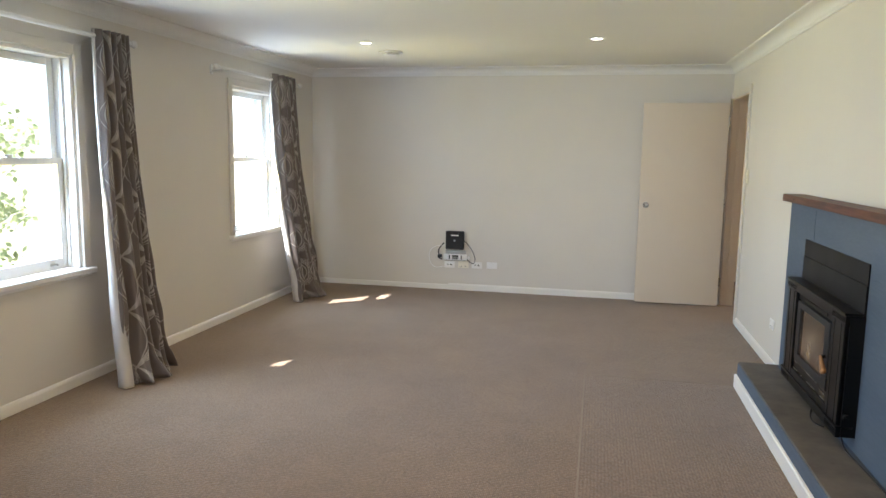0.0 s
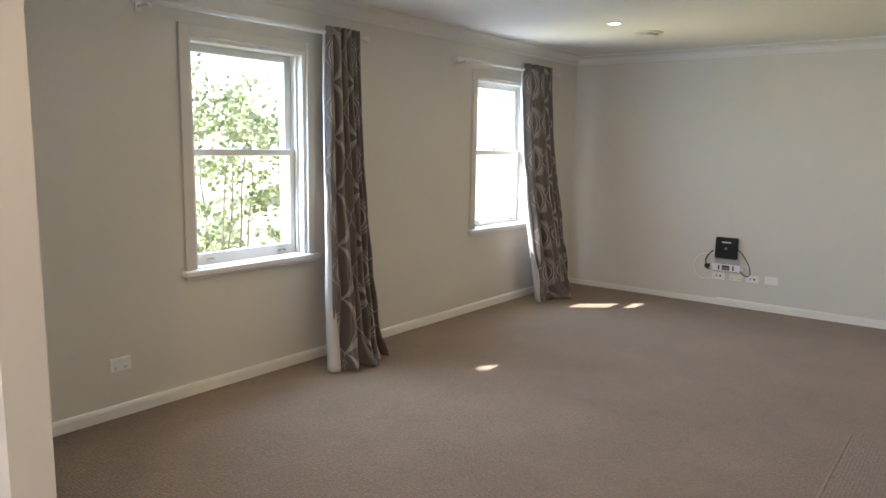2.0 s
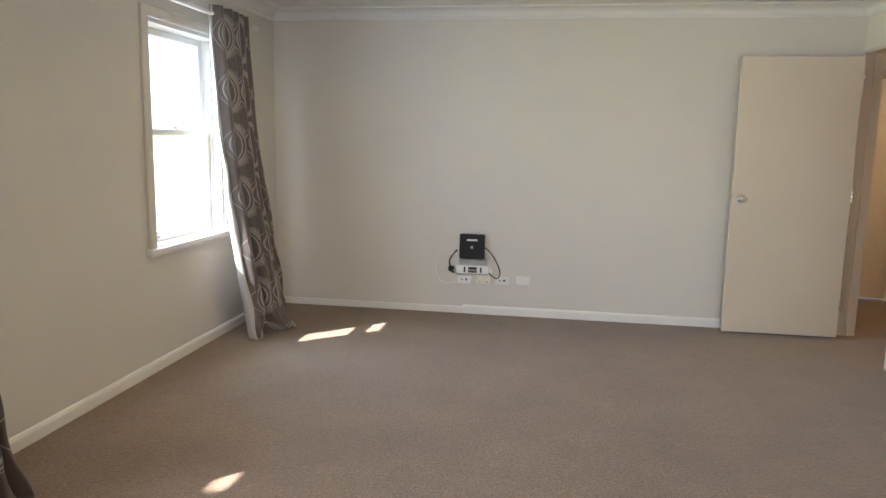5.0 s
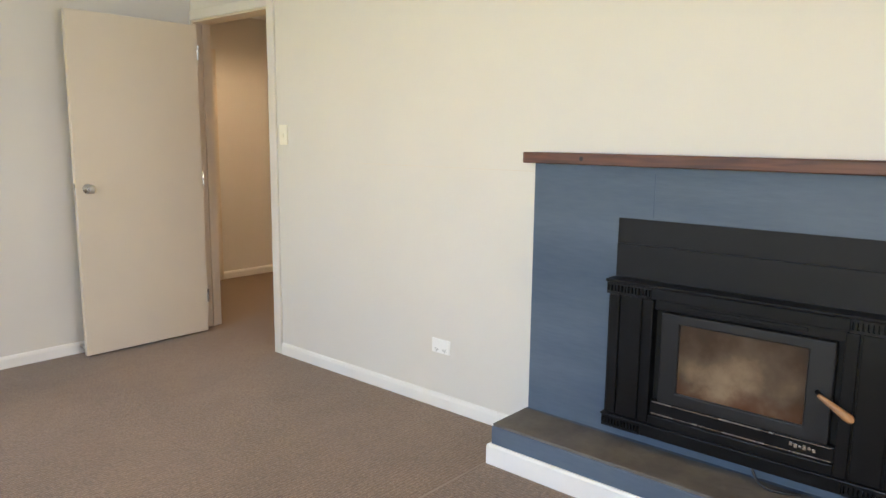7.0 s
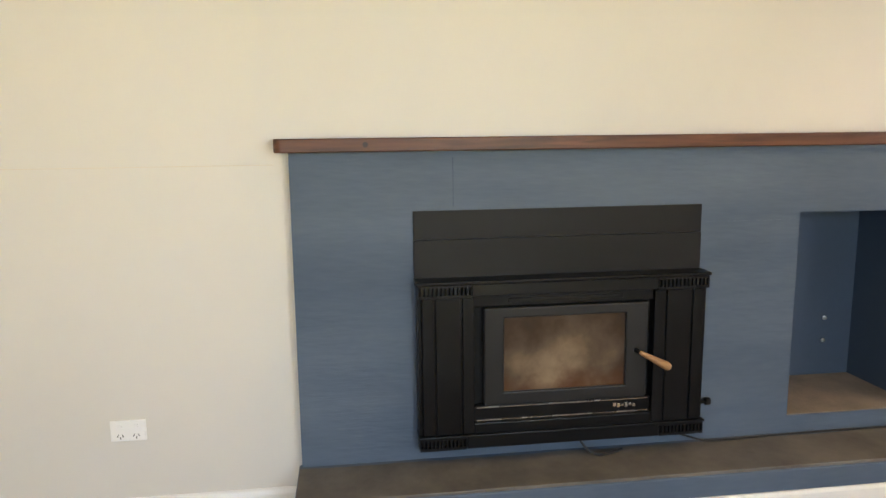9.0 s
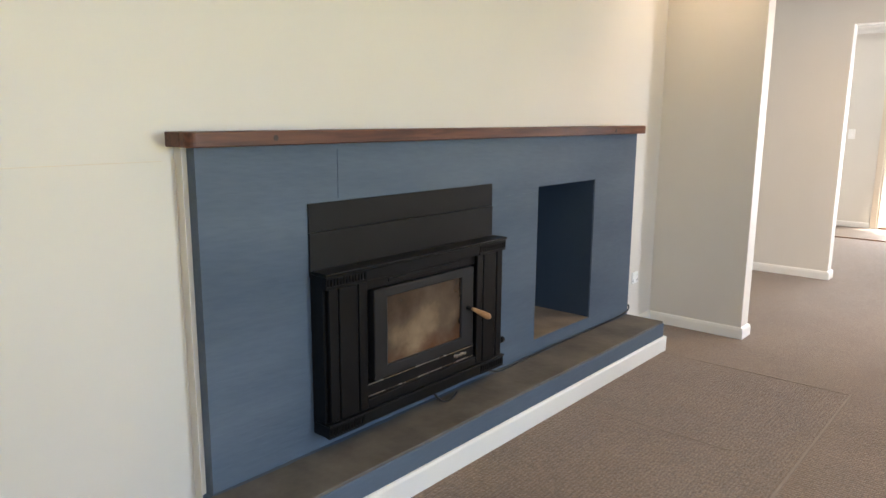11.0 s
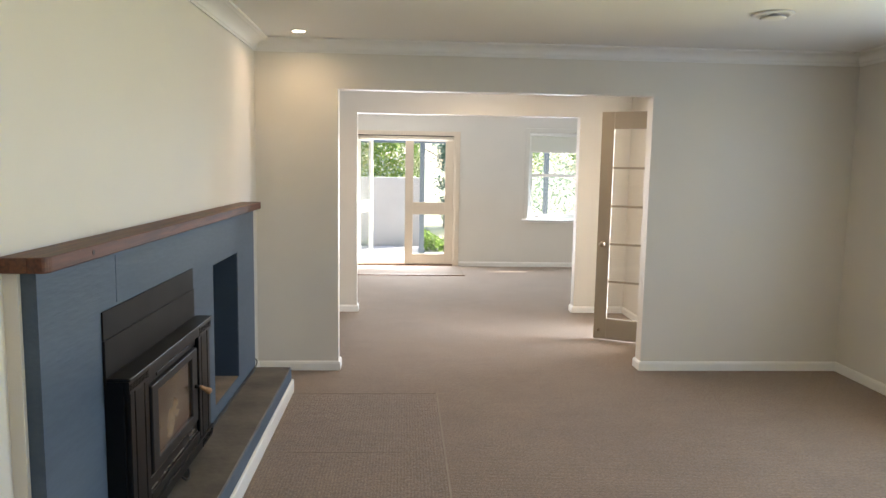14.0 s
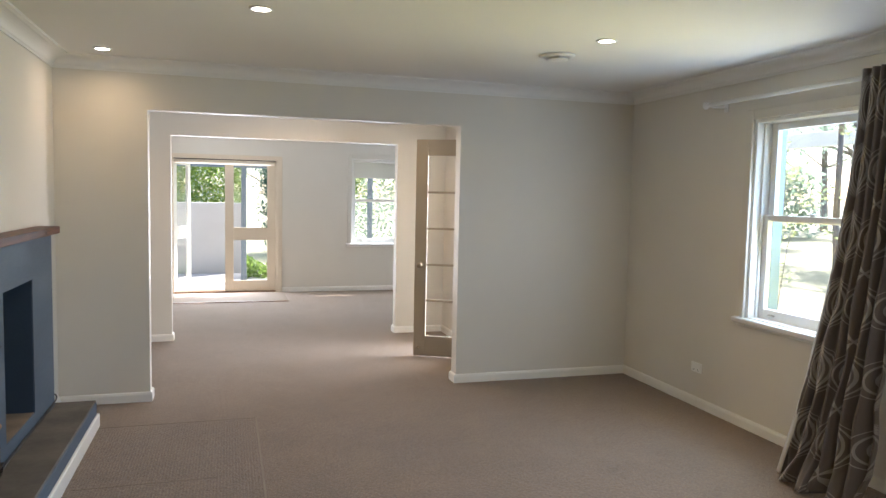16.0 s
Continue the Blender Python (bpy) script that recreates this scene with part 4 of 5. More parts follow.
tube("power_cord", [(1.29, 3.60, 0.235), (1.27, 3.50, 0.20), (1.285, 3.44, 0.182), (1.30, 3.2, 0.181), (1.305, 2.9, 0.181), (1.30, 2.6, 0.181), (1.305, 2.3, 0.181), (1.31, 2.17, 0.182), (1.30, 2.12, 0.20), (1.315, 2.09, 0.225), (1.335, 2.10, 0.21), (1.335, 2.13, 0.182)], 0.004, M_BLACKPL, ST, "thin black cord along the back of the hearth")
tagged(tube("loose_wire", [(1.26, 3.94, 0.236), (1.245, 3.92, 0.20), (1.24, 3.88, 0.182), (1.25, 3.82, 0.182), (1.27, 3.78, 0.185)], 0.005, M_BLACKPL),
       "short black wire looped under the wood heater", "cable")


# ---- power points, switches ----
def power_point(m, label, group="power points", w=0.117, h=0.073, kind="double", material=None):
    material = material or M_PLASTIC
    p = thing("power_point" if kind != "switch" else "light_switch", label, "power point" if kind != "switch" else "light switch", m, group=group)
    part("plate", box(-w / 2, 0, -h / 2, w / 2, 0.009, h / 2, 0.003), material, p)
    if kind == "double":
        for s in (-1, 1):
            part("rocker", box(s * 0.026 - 0.007, 0.008, 0.012, s * 0.026 + 0.007, 0.013, 0.024, 0.002), material, p)
            for dx, a in ((-0.008, 25), (0.008, -25), (0.0, 0)):
                bm = box(-0.0012, 0.0088, -0.005, 0.0012, 0.0097, 0.005)
                bmesh.ops.rotate(bm, verts=bm.verts, cent=(0, 0, 0), matrix=Matrix.Rotation(radians(a), 3, "Y"))
                bmesh.ops.translate(bm, verts=bm.verts, vec=(s * 0.026 + dx, 0, -0.016 - (0.008 if a == 0 else 0)))
                part("slot", bm, M_DARK, p)
    elif kind == "switch":
        part("rocker", box(-0.009, 0.008, -0.016, 0.009, 0.014, 0.010, 0.002), material, p)
    elif kind == "data":
        for s in (-1, 1):
            part("socket", box(s * 0.018 - 0.008, 0.0085, -0.008, s * 0.018 + 0.008, 0.0105, 0.008, 0.002), M_BLACKPL if s < 0 else M_GREYPL, p)
    elif kind == "blank":
        for s in (-1, 1):
            part("blank_cap", box(s * 0.026 - 0.012, 0.008, -0.006, s * 0.026 + 0.012, 0.0105, 0.008, 0.002), material, p)
    return p


power_point(west(2.61) @ pose(0, 0, 0.292), "white double power point low on the greige wall")
power_point(pose(XR, 5.485, 0.318, 0, 0, 90), "white double power point low beside the fireplace")
power_point(pose(XR, 1.86, 0.34, 0, 0, 90), "white power point beside the hearth corner", w=0.08)
power_point(pose(XR, 6.738, 1.352, 0, 0, 90), "ivory light switch beside the doorway", "switches", 0.075, 0.117, "switch", M_IVORY)
power_point(pose(1.42, YF, 1.15), "white light switch beside the glazed doors", "switches", 0.075, 0.117, "switch")
NRM = lambda x, z: pose(x, YN, z, 0, 0, 180)
power_point(NRM(-1.470, 0.284), "white data plate under the black modem", "data plates", kind="data")
power_point(NRM(-1.312, 0.288), "yellowed double power point under the black modem", "data plates", material=M_IVORY)
power_point(NRM(-1.160, 0.288), "white data plate with a cable plugged in", "data plates", kind="data")
power_point(NRM(-0.992, 0.293), "white blank double plate low on the end wall", "data plates", kind="blank")

router = thing("modem", "black square modem hung low on the end wall", "modem", NRM(-1.408, 0.558))
part("case", box(-0.103, 0.006, -0.098, 0.103, 0.048, 0.105, 0.012, 3), M_BLACKPL, router, "black plastic case")
part("label_bar", box(-0.045, 0.0475, 0.052, 0.042, 0.0490, 0.066, 0.0005), M_PLASTIC, router, "white label bar")
part("logo_mark", lathe([(0.013, 0), (0.013, 0.0015), (0.006, 0.002)], Matrix.Translation((0, 0.0475, 0.0)) @ Matrix.Rotation(radians(-90), 4, "X"), 8), M_GREYPL, router, "small grey mark")
dev = thing("network_box", "small white and black network box under the modem", "network box", NRM(-1.40, 0.375))
part("back_tray", box(-0.115, 0.0, -0.045, 0.115, 0.012, 0.075, 0.003), M_GREYPL, dev, "clear plastic backing")
part("case", box(-0.135, 0.010, -0.035, 0.135, 0.042, 0.03, 0.005), M_PLASTIC, dev)
for x0, x1 in ((-0.075, -0.062), (-0.035, 0.035), (0.058, 0.072)):
    part("dark_port", box(x0, 0.041, -0.025, x1, 0.044, 0.02, 0.001), M_BLACKPL, dev)
for k in range(4):
    part("port_mark", box(-0.028 + 0.016 * k, 0.0435, -0.015, -0.019 + 0.016 * k, 0.0447, 0.004), M_GREYPL, dev)
part("side_block", box(-0.165, 0.005, -0.028, -0.137, 0.03, 0.012, 0.004), M_PLASTIC, dev)
tagged(tube("modem_cable", [(-1.325, 7.70, 0.575), (-1.26, 7.69, 0.53), (-1.20, 7.69, 0.44), (-1.17, 7.69, 0.36), (-1.185, 7.69, 0.31), (-1.23, 7.69, 0.315), (-1.275, 7.70, 0.36)], 0.0045, M_BLACKPL), "black lead looped from the modem to the network box", "cable")
tagged(tube("white_cable", [(-1.52, 7.70, 0.50), (-1.60, 7.69, 0.505), (-1.69, 7.69, 0.45), (-1.70, 7.69, 0.34), (-1.66, 7.69, 0.27), (-1.60, 7.69, 0.245), (-1.53, 7.70, 0.265)], 0.0045, M_PLASTIC), "white lead curving from the modem to a data plate", "cable")
tagged(tube("black_lead", [(-1.53, 7.70, 0.53), (-1.575, 7.69, 0.48), (-1.595, 7.69, 0.43), (-1.575, 7.69, 0.385), (-1.60, 7.69, 0.36), (-1.55, 7.69, 0.345)], 0.006, M_BLACKPL), "short black lead with a plug beside the modem", "cable")
plug = finish("plug_pack", box(-1.60, 7.685, 0.36, -1.555, 7.725, 0.395, 0.006), M_BLACKPL)
tagged(plug, "small black plug pack beside the network box", "plug")


# ---- ceiling fittings ----
def downlight(x, y, label="lit white recessed downlight in the ceiling"):
    d = thing("downlight", label, "downlight", pose(x, y, CEIL), group="downlights")
    part("rim", lathe([(0.043, -0.0005), (0.058, -0.0005), (0.060, -0.004), (0.056, -0.008), (0.045, -0.008), (0.043, -0.004)], Matrix.Identity(4), 32), M_WHITE, d, "white rim", True)
    part("lamp_face", lathe([(0.043, -0.003), (0.043, -0.0055), (0.03, -0.0065)], Matrix.Identity(4), 24), M_LAMP, d, "glowing warm lamp face")
    ld = bpy.data.lights.new("downlight_lamp", "SPOT")
    ld.energy, ld.color, ld.spot_size, ld.spot_blend, ld.shadow_soft_size = LAMP_W, (1.0, 0.68, 0.37), radians(LAMP_CONE), LAMP_BLEND, 0.04
    lo = new("lamp", ld)
    lo.parent = d
    lo.location = (0, 0, -0.02)
    return d


LAMP_W, LAMP_CONE, LAMP_BLEND = 4.0, 174, 1.0
for x, y in ((-1.855, 5.935), (0.058, 5.928), (0.105, 3.372), (-1.80, 3.376)):
    downlight(x, y)
LAMP_W = 2.7
downlight(1.03, 1.962, "lit white recessed downlight in the ceiling corner")
# unseen lamp added to brighten and warm the passage walls
LAMP_W, LAMP_CONE, LAMP_BLEND = 15.0, 178, 0.5
downlight(-0.4, 0.62, "added downlight, out of sight, that brightens the passage walls")
# another unseen lamp, added so that the hall wall is lit
LAMP_W, LAMP_CONE = 10.0, 165
downlight(2.3, 7.9, "added downlight, out of sight, that lights the hall")


def ceiling_vent(x, y):
    d = thing("ceiling_vent", "round white ceiling vent with a raised centre disc", "ceiling vent", pose(x, y, CEIL), group="ceiling vents")
    part("ring", lathe([(0.075, -0.0005), (0.110, -0.0005), (0.114, -0.005), (0.106, -0.012), (0.08, -0.016), (0.075, -0.006)], Matrix.Identity(4), 36), M_WHITE, d, smooth=True)
    part("disc", lathe([(0.02, -0.0005), (0.02, -0.02), (0.068, -0.022), (0.070, -0.027), (0.05, -0.032), (0.01, -0.033)], Matrix.Identity(4), 36), M_WHITE, d, smooth=True)
    return d


ceiling_vent(-1.80, 6.48)
ceiling_vent(-1.735, 2.875)


# ---- doors ----
def knob(parent, x, y, z, side, material, name="door_knob", label=""):
    q = Matrix.Translation((x, y, z)) @ Matrix.Rotation(radians(90 * side), 4, "X")
    return part(name, lathe([(0.030, 0), (0.030, 0.004), (0.026, 0.007), (0.010, 0.009), (0.009, 0.028), (0.016, 0.034), (0.025, 0.044), (0.026, 0.054), (0.020, 0.062), (0.006, 0.065)], q, 24), material, parent, label, True)


fr = thing("door_frame", "tan painted door frame with cream architraves in the doorway to the hall", "door frame", kind="structure")
part("jamb", box(XR - 0.004, DOOR[0], 0, XR + 0.124, DOOR[0] + 0.022, 2.105, 0.002), M_FRAME, fr)
part("jamb", box(XR - 0.004, DOOR[1] - 0.022, 0, XR + 0.124, DOOR[1], 2.105, 0.002), M_FRAME, fr)
part("head", box(XR - 0.004, DOOR[0] + 0.022, 2.083, XR + 0.124, DOOR[1] - 0.022, 2.105, 0.002), M_FRAME, fr)
part("stop", box(XR + 0.055, DOOR[0] + 0.022, 0, XR + 0.075, DOOR[0] + 0.034, 2.083, 0.002), M_FRAME, fr)
part("stop", box(XR + 0.055, DOOR[1] - 0.034, 0, XR + 0.075, DOOR[1] - 0.022, 2.083, 0.002), M_FRAME, fr)
part("architrave", box(XR - 0.018, DOOR[0] - 0.060, 0, XR, DOOR[0] + 0.006, 2.160, 0.005), M_WALL, fr)
part("architrave", box(XR - 0.018, DOOR[1] - 0.006, 0, XR, YN, 2.160, 0.005), M_WALL, fr)
part("architrave", box(XR - 0.016, DOOR[0] + 0.006, 2.095, XR, DOOR[1] - 0.006, 2.160, 0.005), M_WALL, fr)

door = thing("interior_door", "flush cream painted door standing open along the end wall", "door", pose(1.352, 7.625, 0.012, 0, 0, 180.6))
part("leaf", box(0, 0, 0, 0.818, 0.036, 2.035, 0.002), M_DOOR, door)
knob(door, 0.752, 0.036, 1.012, -1, M_CHROME, label="brushed steel knob")
knob(door, 0.752, 0.0, 1.012, 1, M_CHROME, label="brushed steel knob")
part("latch_plate", box(0.8175, 0.008, 0.98, 0.8195, 0.028, 1.045), M_CHROME, door)
part("latch_bolt", box(0.8195, 0.013, 1.004, 0.829, 0.023, 1.020, 0.002), M_CHROME, door)
for z in (0.2, 1.0, 1.82):
    part("hinge", add_cyl(bmesh.new(), (-0.006, 0.036, z), (-0.006, 0.036, z + 0.09), 0.007, seg=10), M_CHROME, door)
stop = tagged(finish("door_stop", lathe([(0.014, 0), (0.014, 0.004), (0.007, 0.006), (0.007, 0.05), (0.012, 0.052), (0.012, 0.066)], Matrix.Translation((0.56, YN - 0.014, 0.045)) @ Matrix.Rotation(radians(90), 4, "X"), 14), M_CHROME),
              "small metal door stop on the skirting", "door stop")

hd = thing("hall_door", "closed cream painted door at the end of the hall", "door", pose(1.71, HY1, 0))
part("leaf", box(0.03, 0.03, 0.012, 0.62, 0.065, 2.025, 0.002), M_DOOR, hd)
part("jamb", box(0.0, 0.0, 0, 0.028, 0.1, 2.05), M_FRAME, hd)
part("jamb", box(0.622, 0.0, 0, 0.65, 0.1, 2.05), M_FRAME, hd)
part("head", box(0.028, 0.0, 2.030, 0.622, 0.1, 2.05), M_FRAME, hd)
part("architrave", box(0.645, -0.016, 0, 0.71, 0.0, 2.11, 0.004), M_FRAME, hd)
part("architrave", box(-0.04, -0.016, 2.045, 0.645, 0.0, 2.11, 0.004), M_FRAME, hd)


def glazed_leaf(leaf, width, height, zs, stile, material, pane_mat=M_PANE, thick=0.036, bar=0.022, bottom=0.24, top=0.13):
    """Door leaf with panes; zs: heights of the bars' centres."""
    part("stile", box(0, 0, 0, stile, thick, height, 0.003), material, leaf)
    part("stile", box(width - stile, 0, 0, width, thick, height, 0.003), material, leaf)
    part("bottom_rail", box(stile, 0.001, 0, width - stile, thick - 0.001, bottom, 0.003), material, leaf)
    part("top_rail", box(stile, 0.001, height - top, width - stile, thick - 0.001, height, 0.003), material, leaf)
    edges = [bottom] + [v for z in zs for v in (z - bar / 2, z + bar / 2)] + [height - top]
    for z in zs:
        part("glazing_bar", box(stile, 0.004, z - bar / 2, width - stile, thick - 0.004, z + bar / 2, 0.003), material, leaf)
    for a, b in zip(edges[::2], edges[1::2]):
        p = part("pane", box(stile - 0.004, thick / 2 - 0.002, a - 0.004, width - stile + 0.004, thick / 2 + 0.002, b + 0.004), pane_mat, leaf, "clear glass pane")
        p.visible_shadow = False


gd = thing("glazed_door", "taupe painted glazed door with five panes, standing open in the passage", "door", pose(-2.075, 0.915, 0.014, 0, 0, -27.5))
glazed_leaf(gd, 0.72, 2.032, [0.190 + 0.3385 * k for k in range(1, 5)], 0.112, M_TAUPE, bar=0.020, bottom=0.190, top=0.149)
knob(gd, 0.664, 0.036, 0.865, -1, M_BRASS, label="round brass knob")
knob(gd, 0.664, 0.0, 0.865, 1, M_BRASS, label="round brass knob")
part("bolt", add_cyl(bmesh.new(), (0.675, 0.036, 0.08), (0.675, 0.05, 0.08), 0.012, seg=12), M_BRASS, gd, "small brass bolt")

fdf = thing("door_3", "cream painted frame of the glazed double doors", "door frame", pose(FD[0], YF, 0), kind="structure")
fw = FD[1] - FD[0]
part("jamb", box(0, -0.2, 0, 0.03, 0.003, FDZ), M_DOOR, fdf)
part("jamb", box(fw - 0.03, -0.2, 0, fw, 0.003, FDZ), M_DOOR, fdf)
part("head", box(0.03, -0.2, FDZ - 0.035, fw - 0.03, 0.003, FDZ), M_DOOR, fdf)
part("architrave", box(-0.062, 0, 0, 0.006, 0.018, FDZ + 0.062, 0.004), M_DOOR, fdf)
part("architrave", box(fw - 0.006, 0, 0, fw + 0.062, 0.018, FDZ + 0.062, 0.004), M_DOOR, fdf)
part("architrave", box(0.006, 0, FDZ - 0.006, fw - 0.006, 0.017, FDZ + 0.062, 0.004), M_DOOR, fdf)
part("threshold", box(0.03, -0.2, 0, fw - 0.03, 0.0, 0.022, 0.004), M_TIMBER, fdf, "brown timber threshold")
rb = thing("roller_blind", "rolled-up white blind above the glazed doors", "blind", pose(FD[0], YF, 0), group="blinds")
part("roller", add_cyl(bmesh.new(), (0.04, 0.0, 1.955), (fw - 0.04, 0.0, 1.955), 0.030, seg=18), M_DOOR, rb, smooth=True)
# solid dark strip stands in for the shade in the gap above the roller
part("head_gap_shade", box(0.035, -0.010, 1.988, fw - 0.035, 0.006, 1.999), M_DARK, rb, "dark strip for the shaded gap over the rolled blind")

lw = (fw - 0.06) / 2
fl = thing("french_door", "cream glazed door leaf, closed, with two panes", "door", pose(FD[0] + 0.032, YF - 0.072, 0.024), group="glazed double doors")
glazed_leaf(fl, lw + 0.01, 1.94, [0.865], 0.125, M_DOOR, bar=0.19, bottom=0.155, top=0.05)
fl2 = thing("french_door", "cream glazed door leaf with two panes, swung open outwards", "door", pose(FD[1] - 0.03, YF - 0.09, 0.024, 0, 0, -106), group="glazed double doors")
glazed_leaf(fl2, lw, 1.94, [0.865], 0.125, M_WHITE, bar=0.19, bottom=0.155, top=0.05)


# ---- outside ----
GZ = -0.35
struct("ground", box(-400, -400, GZ - 0.5, 400, 400, GZ), M_LAWN, "dry pale lawn around the house", "ground")
struct("foundation", box(XL - TH + 0.01, YF - TH + 0.01, GZ, 3.59, 9.39, -0.151), M_RENDER, "rendered base of the house", "foundation")
struct("terrace", box(-3.0, -7.6, GZ, 6.0, YF - TH - 0.001, -0.10), M_PAVE, "pale paving outside the glazed doors", "terrace")
struct("eaves", panel("y", YF - TH - 0.70, YF - TH, XL - 0.66, 4.0, 2.34, 2.46), M_OUT, "white painted eaves over the glazed doors", "eaves")
# unseen roof edge, added to shorten the sun inside the glazed doors
struct("added_roof_edge", box(-0.75, YF - TH - 1.05, 2.342, 4.0, YF - TH - 0.702, 2.458), M_OUT, "added white roof edge that cuts sun off the glazed doors", "eaves")
struct("eaves_side", box(XL - TH - 0.46, YF - TH, 2.34, XL - TH, 9.8, 2.46), M_OUT, "white painted eaves along the window wall", "eaves")
struct("roof", box(XL - TH - 0.45, YF - TH - 0.69, 2.56, 4.0, 9.8, 2.62), M_OUT, "low roof over the house", "roof")


SUN_WAY = Vector((SUN_AZ[0], SUN_AZ[1], -math.tan(radians(SUN_EL)))).normalized()


def tree(x, y, height, spread, n, seed, leaf, lm, label, trunk=0.12, low=0.35, category="tree", name="tree", stems=1, group="", clump=0.20, keep=1.0, gaps=()):
    """Tapered trunk with limbs; many small leaves in clumps round the limbs' ends."""
    r = random.Random(seed)
    t = thing(name, label, category, pose(x, y, GZ), group=group)
    bm = bmesh.new()
    tips = []
    for s in range(stems):
        lean = Vector((r.uniform(-1, 1), r.uniform(-1, 1), 0)) * (0.10 if stems == 1 else 0.45) * height * 0.35
        p = Vector((r.uniform(-1, 1) * 0.12 * (stems > 1), r.uniform(-1, 1) * 0.12 * (stems > 1), 0))
        k = 6
        for i in range(k):
            q = p + lean / k + Vector((r.uniform(-1, 1) * 0.04, r.uniform(-1, 1) * 0.04, height * 0.85 / k))
            add_cyl(bm, p, q, trunk * (1 - i / k * 0.75), trunk * (1 - (i + 1) / k * 0.75), 8)
            if (i + 1) / k > low:
                for _ in range(3 if stems == 1 else 2):
                    a = r.uniform(0, 2 * math.pi)
                    d = Vector((math.cos(a), math.sin(a), r.uniform(0.1, 0.7))) * spread * r.uniform(0.45, 1.0)
                    add_cyl(bm, q, q + d * 0.55, trunk * 0.3 * (1 - i / k * 0.6), trunk * 0.16, 6, False)
                    e = q + d + Vector((0, 0, r.uniform(0, 0.2) * spread))
                    add_cyl(bm, q + d * 0.55, e, trunk * 0.16, trunk * 0.05, 5, False)
                    tips += [q + d * 0.6, e]
            p = q
        tips.append(p)
    part("trunk", bm, M_BARK, t, "grey-brown trunk with limbs", True)
    tips = [p for p in tips if r.random() < keep] or tips
    vs, fs = [], []
    for _ in range(n):
        c = r.choice(tips)
        o = Vector((r.gauss(0, 1), r.gauss(0, 1), r.gauss(0, 0.8))) * spread * clump
        c = c + o
        if any((c - g).cross(SUN_WAY).length < rad for g, rad in gaps):
            continue
        u = Vector((r.uniform(-1, 1), r.uniform(-1, 1), r.uniform(-1, 1))).normalized()
        w = u.orthogonal().normalized() * leaf * r.uniform(0.25, 0.42)
        u = u * leaf * r.uniform(0.6, 1.2)
        b = len(vs)
        vs += [c - u * 0.5, c + w, c + u * 0.6, c - w]
        fs.append((b, b + 1, b + 2, b + 3))
    cm = bpy.data.meshes.new("crown")
    cm.from_pydata([tuple(v) for v in vs], [], fs)
    cm.materials.append(lm)
    co = new("crown", cm)
    co.parent = t
    return t


tree(-5.3, 4.8, 2.5, 0.70, 3000, 5, 0.060, M_LEAF, "slender garden shrub with small green leaves outside the window", 0.012, 0.10, "shrub", "shrub", 5, clump=0.125, keep=0.45)
# tree added in the sun's path: its high crown shades window 1
tree(-5.75, 1.25, 6.1, 1.05, 14000, 9, 0.11, M_LEAF, "garden tree with reddish-green leaves, added to block sun from the window", 0.045, 0.72, "tree", "tree", 1,
     gaps=[(Vector((0.0, 0.18, 5.37)), 0.085), (Vector((0.0, 0.36, 5.36)), 0.08), (Vector((0.0, 0.33, 5.16)), 0.06),
           (Vector((2.82, 2.74, 1.50)), 0.10)])   # gaps cut along the sun's way so that flecks of sun come through
tree(-4.9, 1.25, 2.55, 0.55, 750, 21, 0.05, M_LEAF, "thin leafy shrub standing on the lawn near the house", 0.007, 0.45, "shrub", "shrub", 3, clump=0.11, keep=0.45)
for k, (x, y, h, s) in enumerate(((-17, -4, 11, 2.6), (-22, 1, 13, 3.0), (-19, -11, 12, 2.6), (-27, -9, 14, 3.4), (-24, 8, 12, 3.0), (-26, -22, 15, 3.0), (-33, -31, 16, 3.2), (-38, -31, 15, 3.0), (-30, 3, 14, 3.4))):
    tree(x, y, h, s, 9000, 30 + k, 0.14, M_LEAF2, "tall gum tree with a pale trunk across the lawn", 0.26, 0.3, group="trees across the lawn", clump=0.17, keep=0.8)
for k, (x, y, h, s) in enumerate(((-2.6, -11.5, 5.5, 1.7), (2.0, -12.5, 5.0, 1.7), (-5.0, -11, 6, 1.8), (-1.0, -15, 7, 2.2), (-8, -13, 7, 2.2), (3.5, -12, 5, 1.6))):
    tree(x, y, h, s, 13000, 60 + k, 0.075, M_LEAF2 if k % 2 else M_LEAF3, "leafy garden tree behind the rendered wall", 0.10, 0.2, group="garden trees", clump=0.17)

tree(-0.86, -9.4, 3.1, 0.42, 6000, 77, 0.06, M_LEAF4, "tall dark blue-green conifer beyond the garden wall", 0.05, 0.08, clump=0.26)


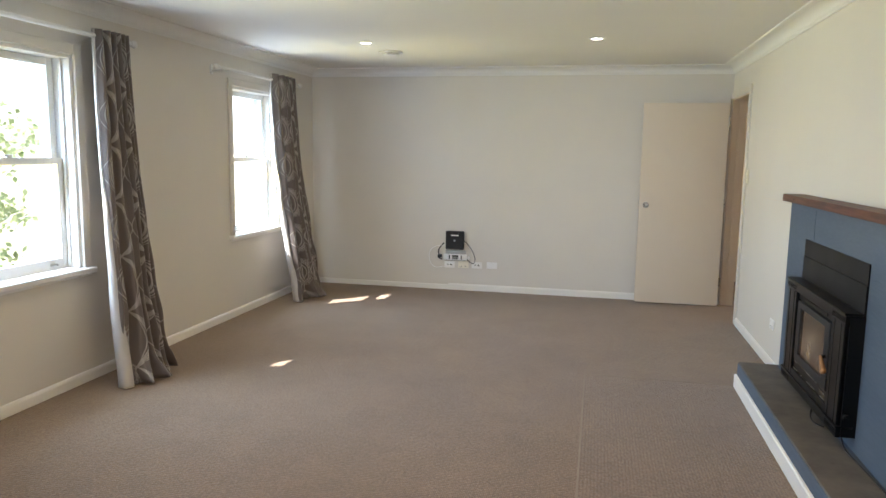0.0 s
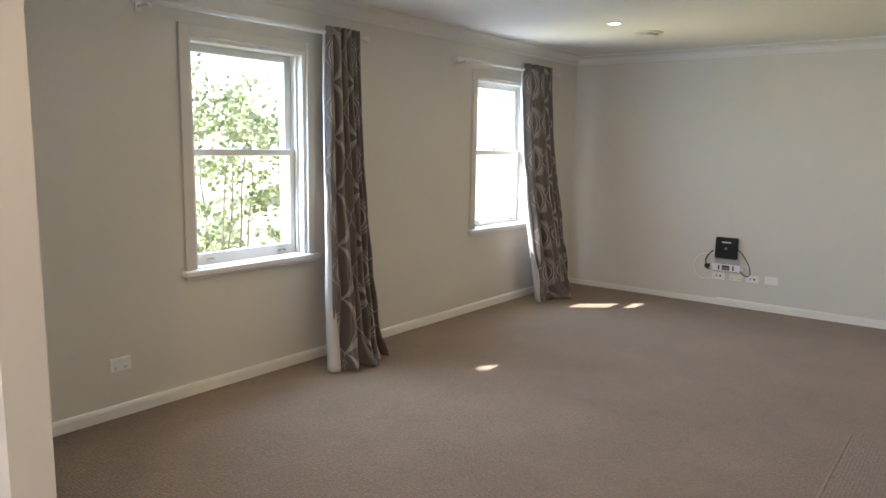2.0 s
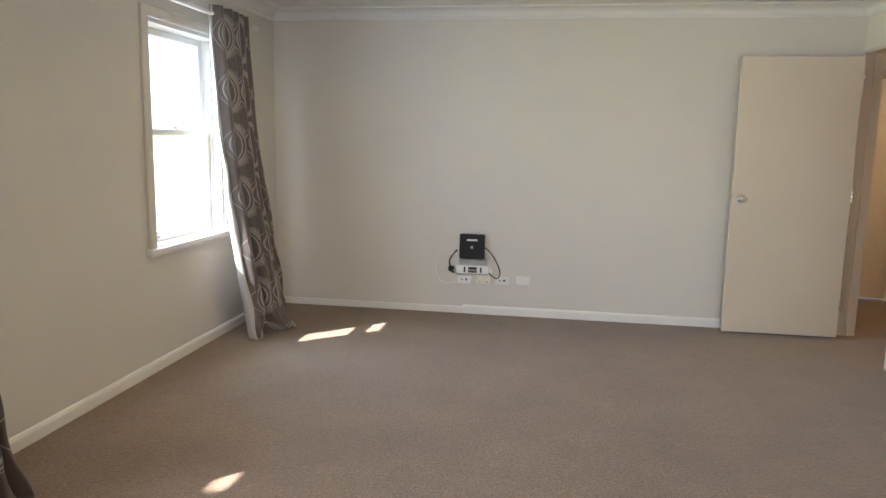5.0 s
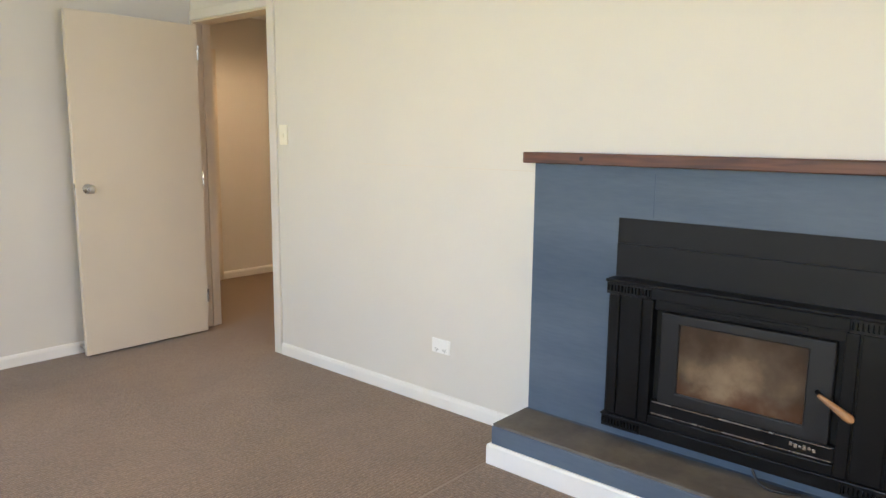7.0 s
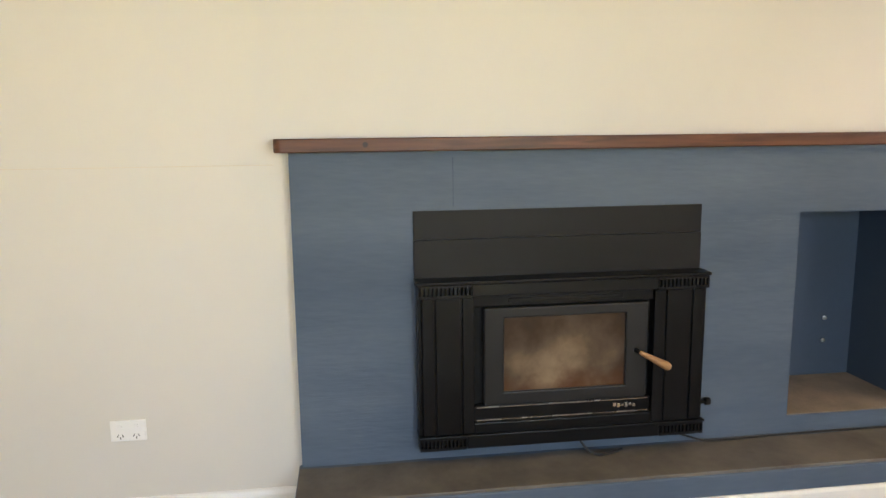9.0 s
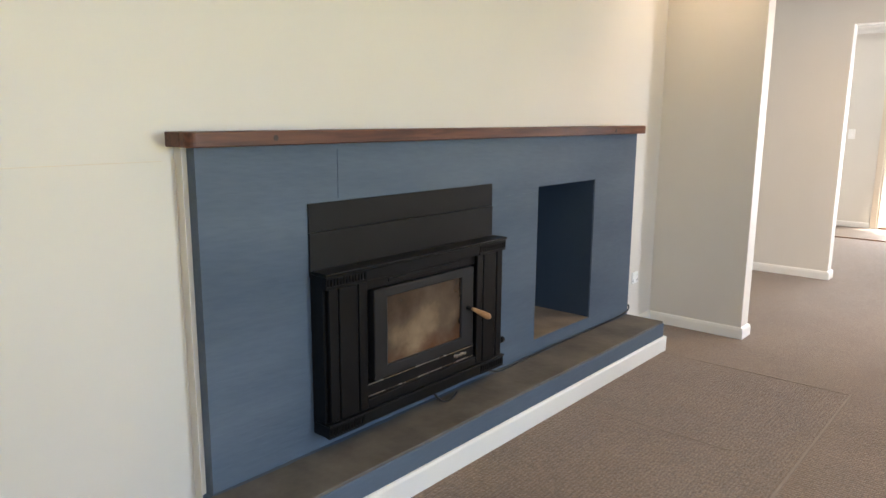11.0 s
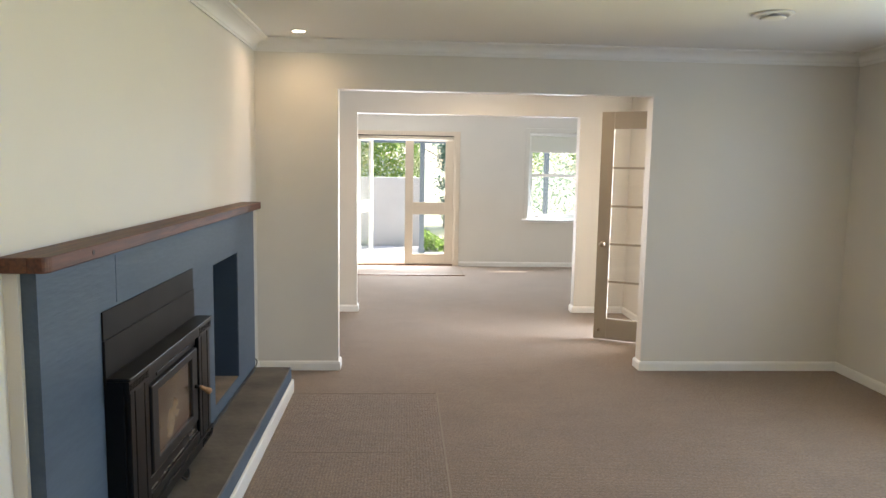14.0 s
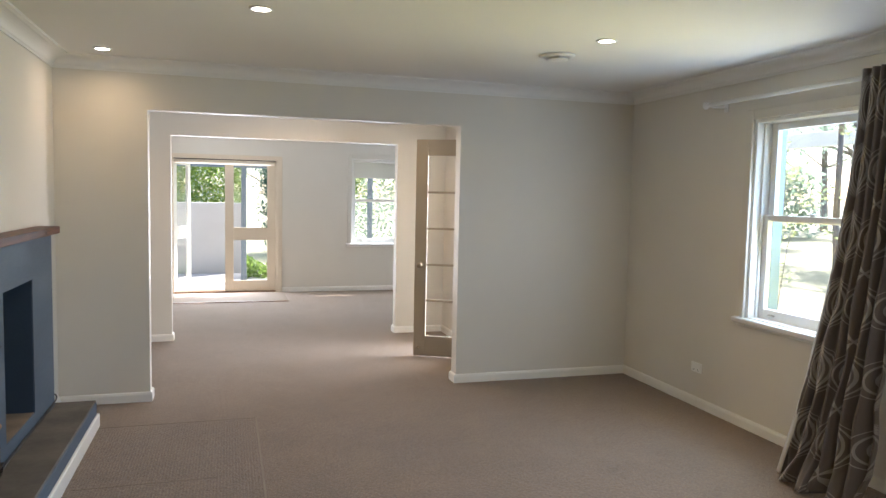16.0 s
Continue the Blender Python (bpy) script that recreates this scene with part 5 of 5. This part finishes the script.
def hedge(x0, x1, y, z0, z1, n, seed, label, leaf=0.09, depth=0.5, lm=None):
    r = random.Random(seed)
    vs, fs = [], []
    for _ in range(n):
        x = r.uniform(x0, x1)
        h = z1 - 0.18 * (1 + math.sin(x * 3.1 + seed)) - 0.1 * r.random()
        c = Vector((x, y + r.gauss(0, depth * 0.4), z0 + (h - z0) * r.random() ** 0.7))
        u = Vector((r.uniform(-1, 1), r.uniform(-1, 1), r.uniform(-1, 1))).normalized()
        w = u.orthogonal().normalized() * leaf * r.uniform(0.3, 0.5)
        u = u * leaf * r.uniform(0.6, 1.2)
        b = len(vs)
        vs += [c - u * 0.5, c + w, c + u * 0.6, c - w]
        fs.append((b, b + 1, b + 2, b + 3))
    cm = bpy.data.meshes.new("hedge")
    cm.from_pydata([tuple(v) for v in vs], [], fs)
    cm.materials.append(lm or M_LEAF3)
    ob = new("hedge", cm)
    return tagged(ob, label, "hedge", kind="stuff")


hedge(-0.12, 5.0, -9.0, GZ, 2.7, 36000, 3, "dense light green hedge behind the rendered garden wall", 0.052, 0.7)
hedge(-0.75, -0.05, -6.9, GZ, 0.42, 1500, 4, "low bright green bush at the edge of the paving", 0.06, 0.45)
hedge(-14, -1.7, -16, GZ, 3.8, 36000, 12, "band of pale green shrubs beyond the garden", 0.085, 1.6, M_LEAF2)
hedge(-30, -16, -24, GZ, 3.6, 9000, 6, "distant band of dark green shrubs", 0.24, 2.0, M_LEAF2)
gw = tagged(finish("garden_wall", box(-0.04, -7.95, GZ, 6.0, -7.75, 1.295, 0.012), M_RENDER), "pale rendered garden wall beyond the paving", "wall")
for x in (-0.02, -2.32):
    vp = thing("veranda_post", "blue-grey painted timber post on the paving", "post", pose(x, -6.25, -0.10 if x > -2.9 else GZ), group="veranda posts")
    part("shaft", box(-0.045, -0.045, 0, 0.045, 0.045, 2.05, 0.006), M_BEAM, vp)
    part("foot", box(-0.055, -0.055, 0, 0.055, 0.055, 0.12, 0.004), M_BEAM, vp)
vb = thing("veranda_beam", "blue-grey painted beam resting on the veranda posts", "beam")
part("beam", box(-2.5, -6.30, 1.95, 4.5, -6.20, 2.11, 0.006), M_BEAM, vb)
pg = thing("pergola", "white painted garden pergola across the lawn", "pergola", pose(-8.2, -1.2, GZ))
part("beam", box(-0.06, -4.5, 2.72, 0.06, 4.5, 2.94, 0.008), M_OUT, pg)
for y in (-4.3, 4.3):
    part("post", box(-0.06, y - 0.06, 0, 0.06, y + 0.06, 2.72, 0.006), M_OUT, pg)
